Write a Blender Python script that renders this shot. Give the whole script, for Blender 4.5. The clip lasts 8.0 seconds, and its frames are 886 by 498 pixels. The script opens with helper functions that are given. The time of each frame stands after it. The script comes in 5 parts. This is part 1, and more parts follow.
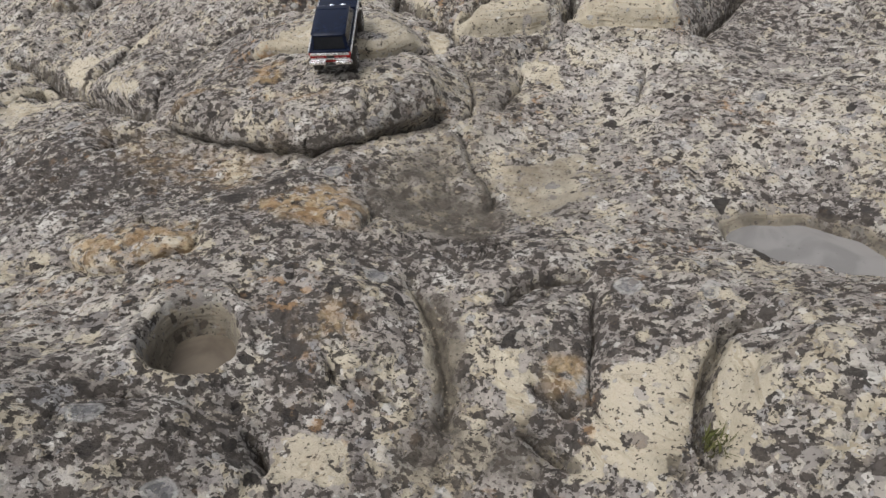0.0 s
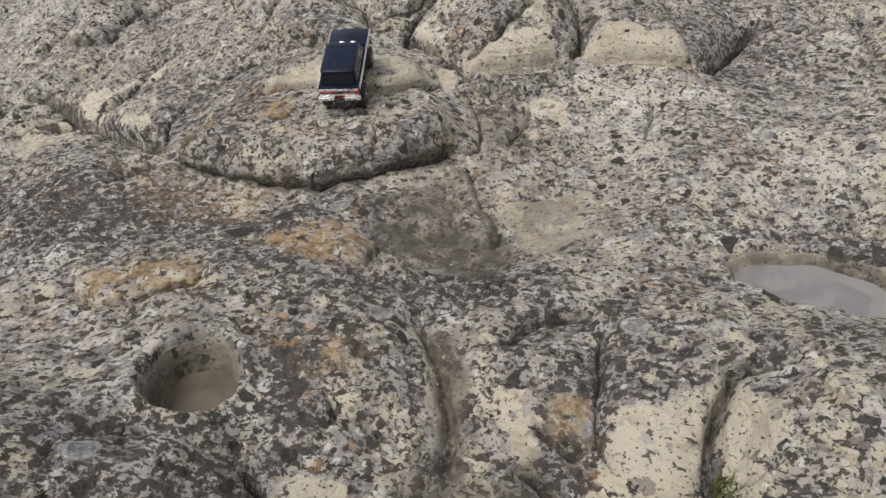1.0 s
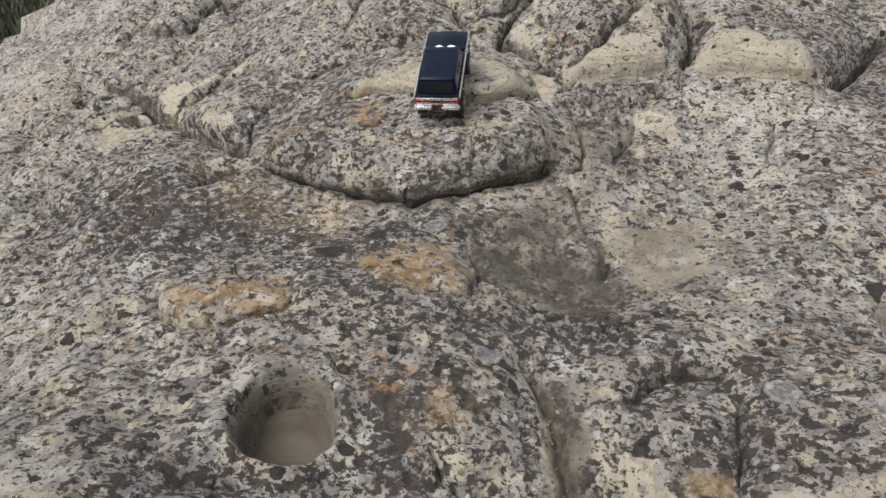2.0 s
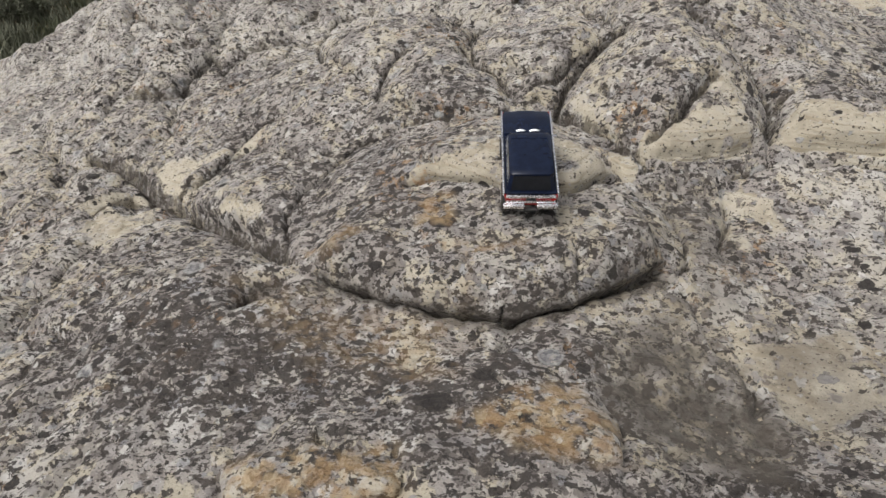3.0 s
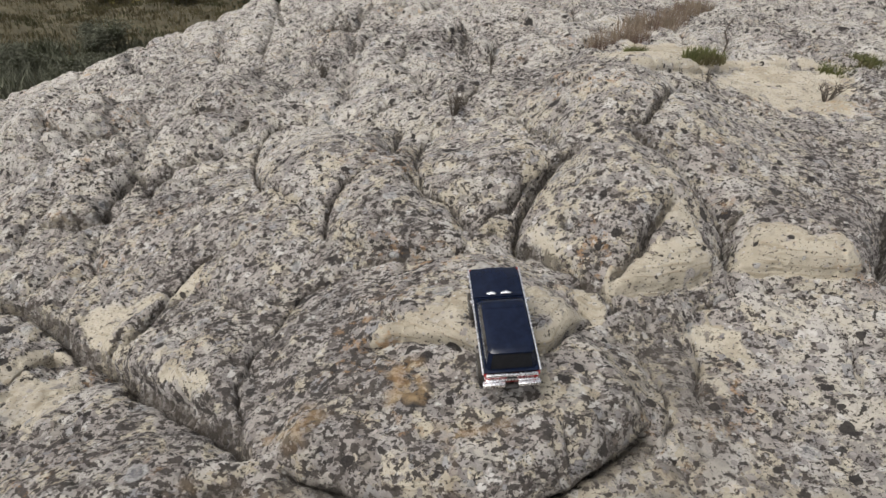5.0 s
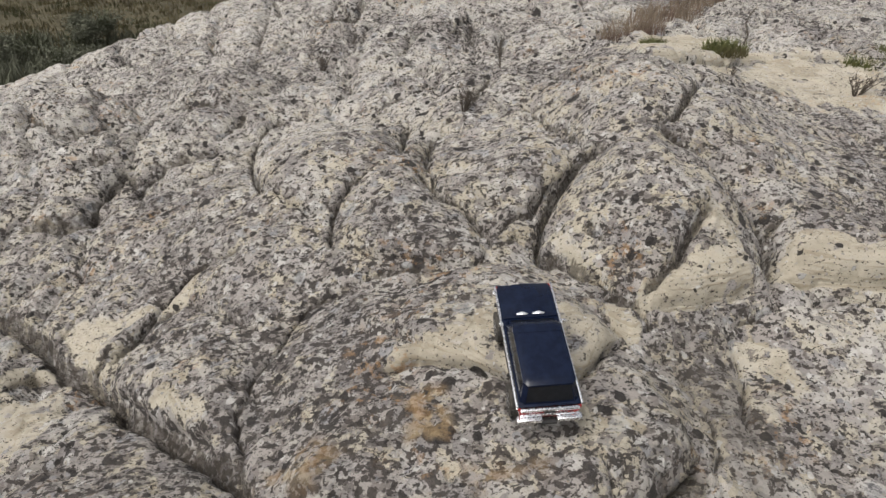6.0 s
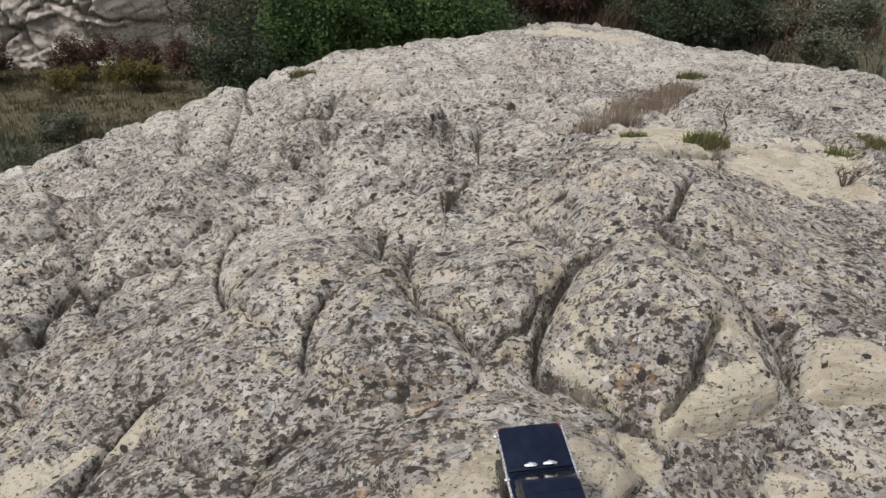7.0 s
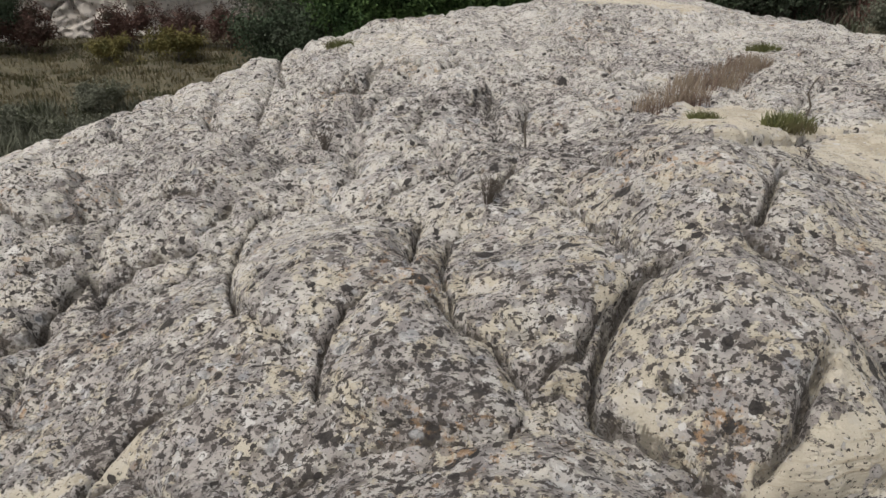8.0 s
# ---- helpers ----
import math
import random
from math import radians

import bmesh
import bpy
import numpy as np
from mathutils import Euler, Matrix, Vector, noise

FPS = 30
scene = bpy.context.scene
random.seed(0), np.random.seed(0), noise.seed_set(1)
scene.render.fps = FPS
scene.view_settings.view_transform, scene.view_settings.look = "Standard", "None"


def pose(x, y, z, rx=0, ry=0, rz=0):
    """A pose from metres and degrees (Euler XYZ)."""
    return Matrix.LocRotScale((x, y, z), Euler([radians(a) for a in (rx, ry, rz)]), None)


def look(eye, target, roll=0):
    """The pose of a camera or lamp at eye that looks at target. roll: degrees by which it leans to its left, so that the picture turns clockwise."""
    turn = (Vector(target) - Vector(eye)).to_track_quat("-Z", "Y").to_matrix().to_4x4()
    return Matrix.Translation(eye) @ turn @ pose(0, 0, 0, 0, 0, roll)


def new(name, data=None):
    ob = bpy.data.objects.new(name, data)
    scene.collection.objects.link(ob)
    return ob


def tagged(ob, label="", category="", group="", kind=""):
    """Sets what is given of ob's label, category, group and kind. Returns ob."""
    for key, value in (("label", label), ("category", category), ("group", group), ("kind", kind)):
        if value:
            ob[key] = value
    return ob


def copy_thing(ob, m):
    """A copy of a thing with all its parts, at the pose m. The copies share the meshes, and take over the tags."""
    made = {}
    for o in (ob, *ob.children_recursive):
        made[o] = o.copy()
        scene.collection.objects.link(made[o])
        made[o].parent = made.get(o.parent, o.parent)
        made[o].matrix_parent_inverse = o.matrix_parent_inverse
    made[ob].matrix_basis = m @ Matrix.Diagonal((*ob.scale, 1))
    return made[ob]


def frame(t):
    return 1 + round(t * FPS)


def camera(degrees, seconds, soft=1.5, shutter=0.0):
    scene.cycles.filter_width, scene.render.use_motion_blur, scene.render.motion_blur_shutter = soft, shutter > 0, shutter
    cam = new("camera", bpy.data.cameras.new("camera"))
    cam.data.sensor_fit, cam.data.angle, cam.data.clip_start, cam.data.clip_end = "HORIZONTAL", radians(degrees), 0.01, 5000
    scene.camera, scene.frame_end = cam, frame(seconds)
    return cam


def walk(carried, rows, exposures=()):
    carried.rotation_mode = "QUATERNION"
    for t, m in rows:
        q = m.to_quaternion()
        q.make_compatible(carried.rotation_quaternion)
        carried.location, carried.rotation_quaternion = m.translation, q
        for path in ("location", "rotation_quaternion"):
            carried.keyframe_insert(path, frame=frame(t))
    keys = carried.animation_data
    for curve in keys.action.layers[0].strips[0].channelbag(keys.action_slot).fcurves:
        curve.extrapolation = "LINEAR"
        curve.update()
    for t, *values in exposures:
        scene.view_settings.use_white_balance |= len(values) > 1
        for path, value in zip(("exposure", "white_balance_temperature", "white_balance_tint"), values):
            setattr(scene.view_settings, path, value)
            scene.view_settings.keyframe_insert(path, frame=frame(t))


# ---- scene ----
cam = camera(67.5, 8.0, soft=1.45)
PATH = [
    (0, (0.024, -0.064, 1.963), (0.007, 1.483, 0.696), -0.8),
    (0.5, (0.028, -0.04, 1.962), (0.005, 1.53, 0.723), -0.9),
    (1, (0.039, -0.039, 1.971), (-0.006, 1.565, 0.777), -0.8),
    (1.5, (-0.059, 0.079, 1.96), (-0.226, 1.643, 0.725), -1.2),
    (1.7, (-0.129, 0.147, 1.964), (-0.331, 1.706, 0.728), -1.3),
    (2.8, (-0.552, 0.562, 1.896), (-0.632, 2.219, 0.78), -0.0),
    (3, (-0.763, 0.757, 1.941), (-0.818, 2.402, 0.805), 0.1),
    (3.5, (-0.876, 0.965, 2.084), (-0.794, 2.61, 0.949), 0.6),
    (3.5, (-0.876, 0.965, 2.084), (-0.794, 2.61, 0.949), 0.6),
    (4, (-0.943, 1.044, 2.175), (-0.745, 2.708, 1.084), 0.9),
    (4.5, (-0.943, 1.052, 2.229), (-0.755, 2.762, 1.21), 0.6),
    (4.7, (-0.914, 1.083, 2.236), (-0.75, 2.805, 1.232), 0.6),
    (6, (-0.993, 1.431, 2.158), (-0.813, 3.139, 1.133), 0.8),
    (6.5, (-1.046, 1.58, 2.129), (-0.833, 3.297, 1.126), 0.5),
    (6.7, (-1.039, 1.652, 2.136), (-0.813, 3.408, 1.204), 0.8),
    (6.9, (-1.025, 1.74, 2.141), (-0.759, 3.53, 1.289), 0.3),
    (7, (-1.002, 1.77, 2.145), (-0.735, 3.583, 1.344), 0.3),
    (7.5, (-0.964, 1.909, 2.143), (-0.714, 3.74, 1.378), 0.3),
    (8, (-0.936, 2.254, 2.069), (-0.793, 4.046, 1.194), -0.1),
]
walk(cam, [(t, look(eye, target, roll)) for t, eye, target, roll in PATH])

# ---- light: high overcast, soft sun high to the left ----
SUN_ELEVATION, SUN_TURN = 60.0, -128.0
world = bpy.data.worlds.new("overcast sky")
scene.world = world
world.use_nodes = True
wn, wl = world.node_tree.nodes, world.node_tree.links
sky = wn.new("ShaderNodeTexSky")
sky.sky_type, sky.sun_disc = "NISHITA", False
sky.sun_elevation, sky.sun_rotation = radians(SUN_ELEVATION), radians(SUN_TURN)
sky.air_density, sky.dust_density, sky.ozone_density = 1.0, 6.0, 1.0
soften = wn.new("ShaderNodeHueSaturation")
soften.inputs["Saturation"].default_value = 0.2
wl.new(sky.outputs[0], soften.inputs["Color"])
wl.new(soften.outputs[0], wn["Background"].inputs["Color"])
wn["Background"].inputs["Strength"].default_value = 0.158
sun_data = bpy.data.lights.new("sun", "SUN")
sun_data.energy, sun_data.angle, sun_data.color = 1.25, radians(25), (1.0, 0.97, 0.93)
sun = new("sun", sun_data)
sun_way = Vector((math.sin(radians(SUN_TURN)) * math.cos(radians(SUN_ELEVATION)),
                  math.cos(radians(SUN_TURN)) * math.cos(radians(SUN_ELEVATION)), math.sin(radians(SUN_ELEVATION))))
sun.matrix_world = look(sun_way * 30, (0, 0, 0))


# ---- materials ----
class Mat:
    """A small helper to write node materials."""

    def __init__(self, name, roughness=0.8, metallic=0.0):
        self.m = bpy.data.materials.new(name)
        self.m.use_nodes = True
        self.n, self.l = self.m.node_tree.nodes, self.m.node_tree.links
        self.b = self.n["Principled BSDF"]
        self.b.inputs["Roughness"].default_value = roughness
        self.b.inputs["Metallic"].default_value = metallic
        self.where = self.n.new("ShaderNodeTexCoord").outputs["Object"]

    def link(self, a, b):
        self.l.new(a, b)

    def value(self, socket, v):
        if isinstance(v, (int, float)):
            socket.default_value = v
        elif isinstance(v, (tuple, list)):
            socket.default_value = (*v[:3], 1.0) if len(socket.default_value) == 4 else v
        else:
            self.l.new(v, socket)

    def noise(self, scale, detail=4.0, rough=0.55, distort=0.0, at=None):
        t = self.n.new("ShaderNodeTexNoise")
        t.inputs["Scale"].default_value, t.inputs["Detail"].default_value = scale, detail
        t.inputs["Roughness"].default_value, t.inputs["Distortion"].default_value = rough, distort
        self.l.new(at or self.where, t.inputs["Vector"])
        return t.outputs["Fac"]

    def cells(self, scale, out="Distance", feature="F1", at=None, jitter=1.0):
        t = self.n.new("ShaderNodeTexVoronoi")
        t.feature = feature
        t.inputs["Scale"].default_value = scale
        t.inputs["Randomness"].default_value = jitter
        self.l.new(at or self.where, t.inputs["Vector"])
        return t.outputs[out]

    def warped(self, scale, amount):
        t = self.n.new("ShaderNodeTexNoise")
        t.inputs["Scale"].default_value, t.inputs["Detail"].default_value = scale, 3.0
        self.l.new(self.where, t.inputs["Vector"])
        s = self.vec("SUBTRACT", t.outputs["Color"], (0.5, 0.5, 0.5))
        k = self.n.new("ShaderNodeVectorMath")
        k.operation = "SCALE"
        self.l.new(s, k.inputs[0])
        k.inputs["Scale"].default_value = amount
        return self.vec("ADD", self.where, k.outputs[0])

    def vec(self, op, a, b):
        k = self.n.new("ShaderNodeVectorMath")
        k.operation = op
        for s, v in zip(k.inputs, (a, b)):
            if isinstance(v, tuple):
                s.default_value = v
            else:
                self.l.new(v, s)
        return k.outputs[0]

    def math(self, op, a, b=0.0, clamp=False):
        k = self.n.new("ShaderNodeMath")
        k.operation, k.use_clamp = op, clamp
        self.value(k.inputs[0], a)
        self.value(k.inputs[1], b)
        return k.outputs[0]

    def step(self, v, lo, hi, a=0.0, b=1.0):
        k = self.n.new("ShaderNodeMapRange")
        k.interpolation_type = "SMOOTHSTEP"
        self.value(k.inputs["Value"], v)
        for name, x in (("From Min", lo), ("From Max", hi), ("To Min", a), ("To Max", b)):
            self.value(k.inputs[name], x)
        return k.outputs["Result"]

    def mix(self, f, a, b, mode="MIX"):
        k = self.n.new("ShaderNodeMix")
        k.data_type, k.blend_type = "RGBA", mode
        self.value(k.inputs[0], f)
        self.value(k.inputs[6], a)
        self.value(k.inputs[7], b)
        return k.outputs[2]

    def attr(self, name):
        k = self.n.new("ShaderNodeAttribute")
        k.attribute_name = name
        return k.outputs["Fac"]

    def pick(self):
        return self.n.new("ShaderNodeObjectInfo").outputs["Random"]

    def island(self):
        return self.n.new("ShaderNodeNewGeometry").outputs["Random Per Island"]

    def colour(self, c):
        self.value(self.b.inputs["Base Color"], c)
        return self

    def rough(self, v):
        self.value(self.b.inputs["Roughness"], v)
        return self

    def bump(self, height, strength=0.5, distance=0.01):
        k = self.n.new("ShaderNodeBump")
        k.inputs["Strength"].default_value, k.inputs["Distance"].default_value = strength, distance
        self.l.new(height, k.inputs["Height"])
        self.l.new(k.outputs[0], self.b.inputs["Normal"])
        return self


def lichen_rock():
    """Cream sandstone under a crust of grey, brown, black and a little orange lichen."""
    k = Mat("lichen covered sandstone", 0.92)
    wob = k.warped(9.0, 0.045)
    fine = k.warped(38.0, 0.016)
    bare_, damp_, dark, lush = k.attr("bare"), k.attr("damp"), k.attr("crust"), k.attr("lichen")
    bare = k.step(k.math("ADD", bare_, k.math("MULTIPLY", k.math("SUBTRACT", k.noise(6.0, 5.0, 0.6), 0.5), 1.1)), 0.32, 0.62)
    big = k.math("SUBTRACT", k.noise(0.8, 3.0), 0.5)
    mid = k.math("SUBTRACT", k.noise(2.6, 3.0), 0.5)
    # stone
    grain = k.noise(170.0, 5.0, 0.7)
    stone = k.mix(k.noise(3.0, 6.0), (0.44, 0.388, 0.297), (0.55, 0.502, 0.408))
    stone = k.mix(k.step(k.noise(14.0, 6.0, 0.65), 0.50, 0.70), stone, (0.47, 0.432, 0.36))
    stone = k.mix(k.step(k.noise(4.0, 5.0, 0.6, 1.2), 0.48, 0.66, 0.0, 0.45), stone, (0.33, 0.285, 0.215))
    stone = k.mix(k.step(grain, 0.45, 0.8, 0.0, 0.4), stone, (0.30, 0.25, 0.17))
    stone = k.mix(k.math("MULTIPLY", k.step(lush, 0.50, 0.41, 0.0, 0.8), k.math("SUBTRACT", 1.0, bare)), stone, (0.48, 0.455, 0.41))
    # thin beds, which show on the broken faces
    flat = k.n.new("ShaderNodeMapping")
    k.link(k.where, flat.inputs["Vector"])
    flat.inputs["Scale"].default_value = (3.0, 3.0, 55.0)
    beds = k.noise(1.0, 4.0, 0.6, 0.0, flat.outputs[0])
    stone = k.mix(k.step(beds, 0.53, 0.62, 0.0, 0.55), stone, (0.31, 0.255, 0.175))
    # where the crust grows: less on worn stone
    hold = k.math("ADD", k.math("ADD", 0.016, k.math("MULTIPLY", k.math("SUBTRACT", lush, 0.5), 0.27)), k.math("ADD", k.math("MULTIPLY", big, 0.30), k.math("MULTIPLY", mid, 0.22)))
    hold = k.math("SUBTRACT", hold, k.math("MULTIPLY", bare, 0.15))
    # a thin grey veil over most of the stone, in patches with ragged rims
    sep = k.n.new("ShaderNodeSeparateColor")
    k.link(k.cells(24.0, "Color", "F1", fine), sep.inputs[0])
    g1 = k.math("ADD", k.noise(7.0, 7.0, 0.62, 0.0, wob), hold)
    grey = k.step(g1, 0.509, 0.526)
    veil = k.mix(k.noise(11.0, 6.0, 0.65, 0.0, fine), (0.265, 0.238, 0.220), (0.44, 0.404, 0.372))
    col = k.mix(k.math("MULTIPLY", grey, 0.9), stone, veil)
    # broad pale and grey growths
    col = k.mix(k.math("MULTIPLY", k.step(k.math("SUBTRACT", k.noise(5.5, 6.0, 0.62, 0.4, wob), k.math("MULTIPLY", hold, 0.5)), 0.535, 0.556, 0.0, 0.7), k.math("SUBTRACT", 1.0, bare)), col, (0.50, 0.473, 0.435))
    col = k.mix(k.math("MULTIPLY", k.step(k.math("ADD", k.noise(6.6, 6.0, 0.62, 0.4, fine), k.math("MULTIPLY", hold, 0.6)), 0.560, 0.580, 0.0, 0.75), k.math("SUBTRACT", 1.0, bare)), col, (0.240, 0.222, 0.210))
    # brown grey crust in small ragged islands
    b1 = k.math("ADD", k.noise(15.0, 6.0, 0.62, 0.0, fine), k.math("MULTIPLY", hold, 0.6))
    b1 = k.math("ADD", b1, k.math("MULTIPLY", dark, 0.04))
    crusty = k.step(b1, 0.556, 0.568)
    col = k.mix(k.math("MULTIPLY", crusty, 0.76), col, k.mix(sep.outputs[1], (0.125, 0.105, 0.093), (0.235, 0.208, 0.190)))
    # lobed rosettes of three sizes: cream, white, grey and violet brown, with a pale or dark rim
    discs = None
    for scale, floor_, tone in ((10.0, 0.30, 0.0), (19.0, 0.22, 0.17), (37.0, 0.20, 0.41)):
        d1 = k.math("ADD", k.cells(scale, "Distance", "F1", wob if scale < 15 else fine), k.math("MULTIPLY", k.math("SUBTRACT", k.noise(scale * 2.6, 4.0, 0.6), 0.5), 0.75))
        s1 = k.n.new("ShaderNodeSeparateColor")
        k.link(k.cells(scale, "Color", "F1", wob if scale < 15 else fine), s1.inputs[0])
        size = k.step(s1.outputs[0], floor_, 1.0, -0.06, 0.52)
        size = k.math("SUBTRACT", size, k.math("ADD", k.math("MULTIPLY", bare, 0.20), k.math("MULTIPLY", k.math("SUBTRACT", 0.5, lush), 0.55)))
        body = k.step(k.math("SUBTRACT", size, d1), 0.0, 0.035)
        rim_ = k.math("MULTIPLY", body, k.step(k.math("SUBTRACT", size, d1), 0.10, 0.04))
        pick = k.math("FRACT", k.math("ADD", s1.outputs[1], tone))
        pick = k.math("SUBTRACT", pick, k.math("MULTIPLY", hold, 0.9))
        hue = k.mix(k.step(pick, 0.14, 0.17), (0.130, 0.112, 0.104), (0.235, 0.215, 0.207))
        hue = k.mix(k.step(pick, 0.33, 0.36), hue, (0.36, 0.332, 0.313))
        hue = k.mix(k.step(pick, 0.56, 0.59), hue, (0.455, 0.420, 0.368))
        hue = k.mix(k.step(pick, 0.78, 0.81), hue, (0.570, 0.550, 0.517))
        hue = k.mix(k.step(s1.outputs[2], 0.86, 0.90, 0.0, 0.7), hue, (0.285, 0.290, 0.305))
        edge = k.mix(k.step(s1.outputs[2], 0.45, 0.5), (0.50, 0.475, 0.44), (0.115, 0.10, 0.092))
        col = k.mix(k.math("MULTIPLY", body, 0.80), col, hue)
        col = k.mix(k.math("MULTIPLY", rim_, 0.35), col, edge)
        discs = body if discs is None else k.math("MAXIMUM", discs, body)
    # dark flecks, drawn out along the weathered beds
    lean = k.n.new("ShaderNodeMapping")
    k.link(fine, lean.inputs["Vector"])
    lean.inputs["Rotation"].default_value = (0.0, 0.0, 0.35)
    lean.inputs["Scale"].default_value = (0.85, 1.1, 1.1)
    b2 = k.math("ADD", k.noise(34.0, 4.0, 0.55, 0.0, lean.outputs[0]), k.math("MULTIPLY", hold, 0.5))
    b2 = k.math("ADD", b2, k.math("MULTIPLY", k.math("SUBTRACT", b1, 0.5), 0.38))
    fleck = k.step(b2, 0.571, 0.584)
    col = k.mix(k.math("MULTIPLY", fleck, 0.92), col, k.mix(sep.outputs[0], (0.026, 0.022, 0.020), (0.070, 0.058, 0.050)))
    # black colonies of two sizes
    blots = None
    for scale, share, reach_ in ((6.0, 0.80, 0.30), (14.0, 0.66, 0.36)):
        c1 = k.math("ADD", k.cells(scale, "Distance", "F1", wob), k.math("MULTIPLY", k.math("SUBTRACT", k.noise(scale * 2.4, 3.0, 0.5), 0.5), 0.6))
        s2 = k.n.new("ShaderNodeSeparateColor")
        k.link(k.cells(scale, "Color", "F1", wob), s2.inputs[0])
        size = k.math("ADD", k.math("MULTIPLY", k.step(s2.outputs[0], share, 1.0), reach_), k.math("MULTIPLY", hold, 0.25))
        size = k.math("SUBTRACT", size, k.math("MULTIPLY", bare, 0.08))
        blot = k.math("MULTIPLY", k.step(k.math("SUBTRACT", size, c1), 0.0, 0.03), k.step(s2.outputs[0], share, share + 0.04))
        col = k.mix(k.math("MULTIPLY", blot, 0.95), col, (0.024, 0.020, 0.018))
        blots = blot if blots is None else k.math("MAXIMUM", blots, blot)
    n3 = k.math("ADD", k.noise(75.0, 3.0, 0.5, 0.0, lean.outputs[0]), k.math("ADD", k.math("MULTIPLY", hold, 0.3), k.math("MULTIPLY", k.math("SUBTRACT", lush, 0.5), 0.12)))
    pin = k.step(n3, 0.592, 0.608)
    speck = k.math("MAXIMUM", fleck, pin)
    col = k.mix(k.math("MULTIPLY", pin, 0.85), col, (0.052, 0.043, 0.037))
    # blue grey rosettes and orange stains, seldom
    s3 = k.n.new("ShaderNodeSeparateColor")
    rd = k.math("ADD", k.cells(4.5, "Distance", "F1", fine), k.math("MULTIPLY", k.math("SUBTRACT", k.noise(16.0, 4.0), 0.5), 0.14))
    k.link(k.cells(4.5, "Color", "F1", fine), s3.inputs[0])
    ring = k.math("MULTIPLY", k.step(rd, 0.13, 0.16), k.step(rd, 0.22, 0.18))
    some = k.math("MULTIPLY", k.step(s3.outputs[0], 0.76, 0.79), k.step(bare, 0.5, 0.1))
    col = k.mix(k.math("MULTIPLY", k.math("MULTIPLY", ring, some), 0.55), col, (0.46, 0.46, 0.45))
    col = k.mix(k.math("MULTIPLY", k.math("MULTIPLY", k.step(rd, 0.16, 0.12), some), 0.55), col, (0.27, 0.275, 0.29))
    orange = k.math("MULTIPLY", k.step(k.noise(1.7, 3.0), 0.54, 0.68), k.step(k.noise(18.0, 7.0, 0.7), 0.54, 0.62))
    col = k.mix(k.math("MULTIPLY", orange, 0.6), col, (0.42, 0.25, 0.12))
    ochre = k.math("MULTIPLY", k.attr("ochre"), k.step(k.noise(16.0, 5.0, 0.6), 0.40, 0.56))
    col = k.mix(k.math("MULTIPLY", ochre, 0.75), col, k.mix(sep.outputs[0], (0.33, 0.20, 0.09), (0.46, 0.34, 0.19)))
    # damp silt and dust, and the brown beds and painted shade under the block
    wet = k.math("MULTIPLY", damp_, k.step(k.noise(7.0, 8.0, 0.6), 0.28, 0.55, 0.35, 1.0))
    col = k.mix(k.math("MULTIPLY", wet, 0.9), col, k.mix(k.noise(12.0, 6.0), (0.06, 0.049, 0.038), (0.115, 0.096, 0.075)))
    # soil and black film in the joints, and shade painted along the scarps
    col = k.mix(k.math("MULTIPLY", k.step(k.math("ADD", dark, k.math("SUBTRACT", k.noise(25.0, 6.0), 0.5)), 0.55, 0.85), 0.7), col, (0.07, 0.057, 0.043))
    k.colour(col)
    k.rough(k.math("SUBTRACT", 0.95, k.math("MULTIPLY", wet, 0.25)))
    h = k.math("ADD", k.math("MULTIPLY", k.noise(26.0, 9.0, 0.72, 0.0, wob), 0.8), k.math("MULTIPLY", grain, 0.2))
    h = k.math("ADD", h, k.math("MULTIPLY", k.math("MAXIMUM", crusty, discs), 0.10))
    h = k.math("ADD", h, k.math("MULTIPLY", k.math("MULTIPLY", beds, k.math("SUBTRACT", 1.0, grey)), 0.7))
    h = k.math("SUBTRACT", h, k.math("MULTIPLY", k.math("MAXIMUM", speck, blots), 0.2))
    k.bump(h, 1.0, 0.022)
    return k.m


def plain(name, a, b, scale=20.0, roughness=0.7, metallic=0.0, bump=0.2, distance=0.004, coat=0.0):
    k = Mat(name, roughness, metallic)
    n = k.noise(scale, 6.0, 0.6)
    k.colour(k.mix(k.step(n, 0.3, 0.7), a, b))
    k.rough(k.step(k.noise(scale * 3.0, 4.0), 0.3, 0.7, max(roughness - 0.08, 0.02), min(roughness + 0.1, 1.0)))
    if bump:
        k.bump(k.noise(scale * 4.0, 5.0, 0.65), bump, distance)
    if coat:
        k.b.inputs["Coat Weight"].default_value, k.b.inputs["Coat Roughness"].default_value = coat, 0.06
    return k.m


def leafy(name, a, b, c, roughness=0.85):
    """Foliage: each leaf or blade takes its own tone."""
    k = Mat(name, roughness)
    k.b.inputs["Specular IOR Level"].default_value = 0.15
    r = k.island()
    col = k.mix(r, a, b)
    col = k.mix(k.step(k.noise(1.3, 3.0), 0.45, 0.65), col, c)
    k.colour(col)
    return k.m


ROCK = lichen_rock()


# ---- the outcrop: one sheet of bedrock, shaped by swells, cracks, ledges and basins ----
def lattice(ix, iy, seed):
    h = (ix.astype(np.int64) * 374761393 + iy.astype(np.int64) * 668265263 + seed * 974634533) & 0x7FFFFFFF
    h = ((h ^ (h >> 13)) * 1274126177) & 0x7FFFFFFF
    return ((h ^ (h >> 16)) & 0xFFFF) / 65535.0


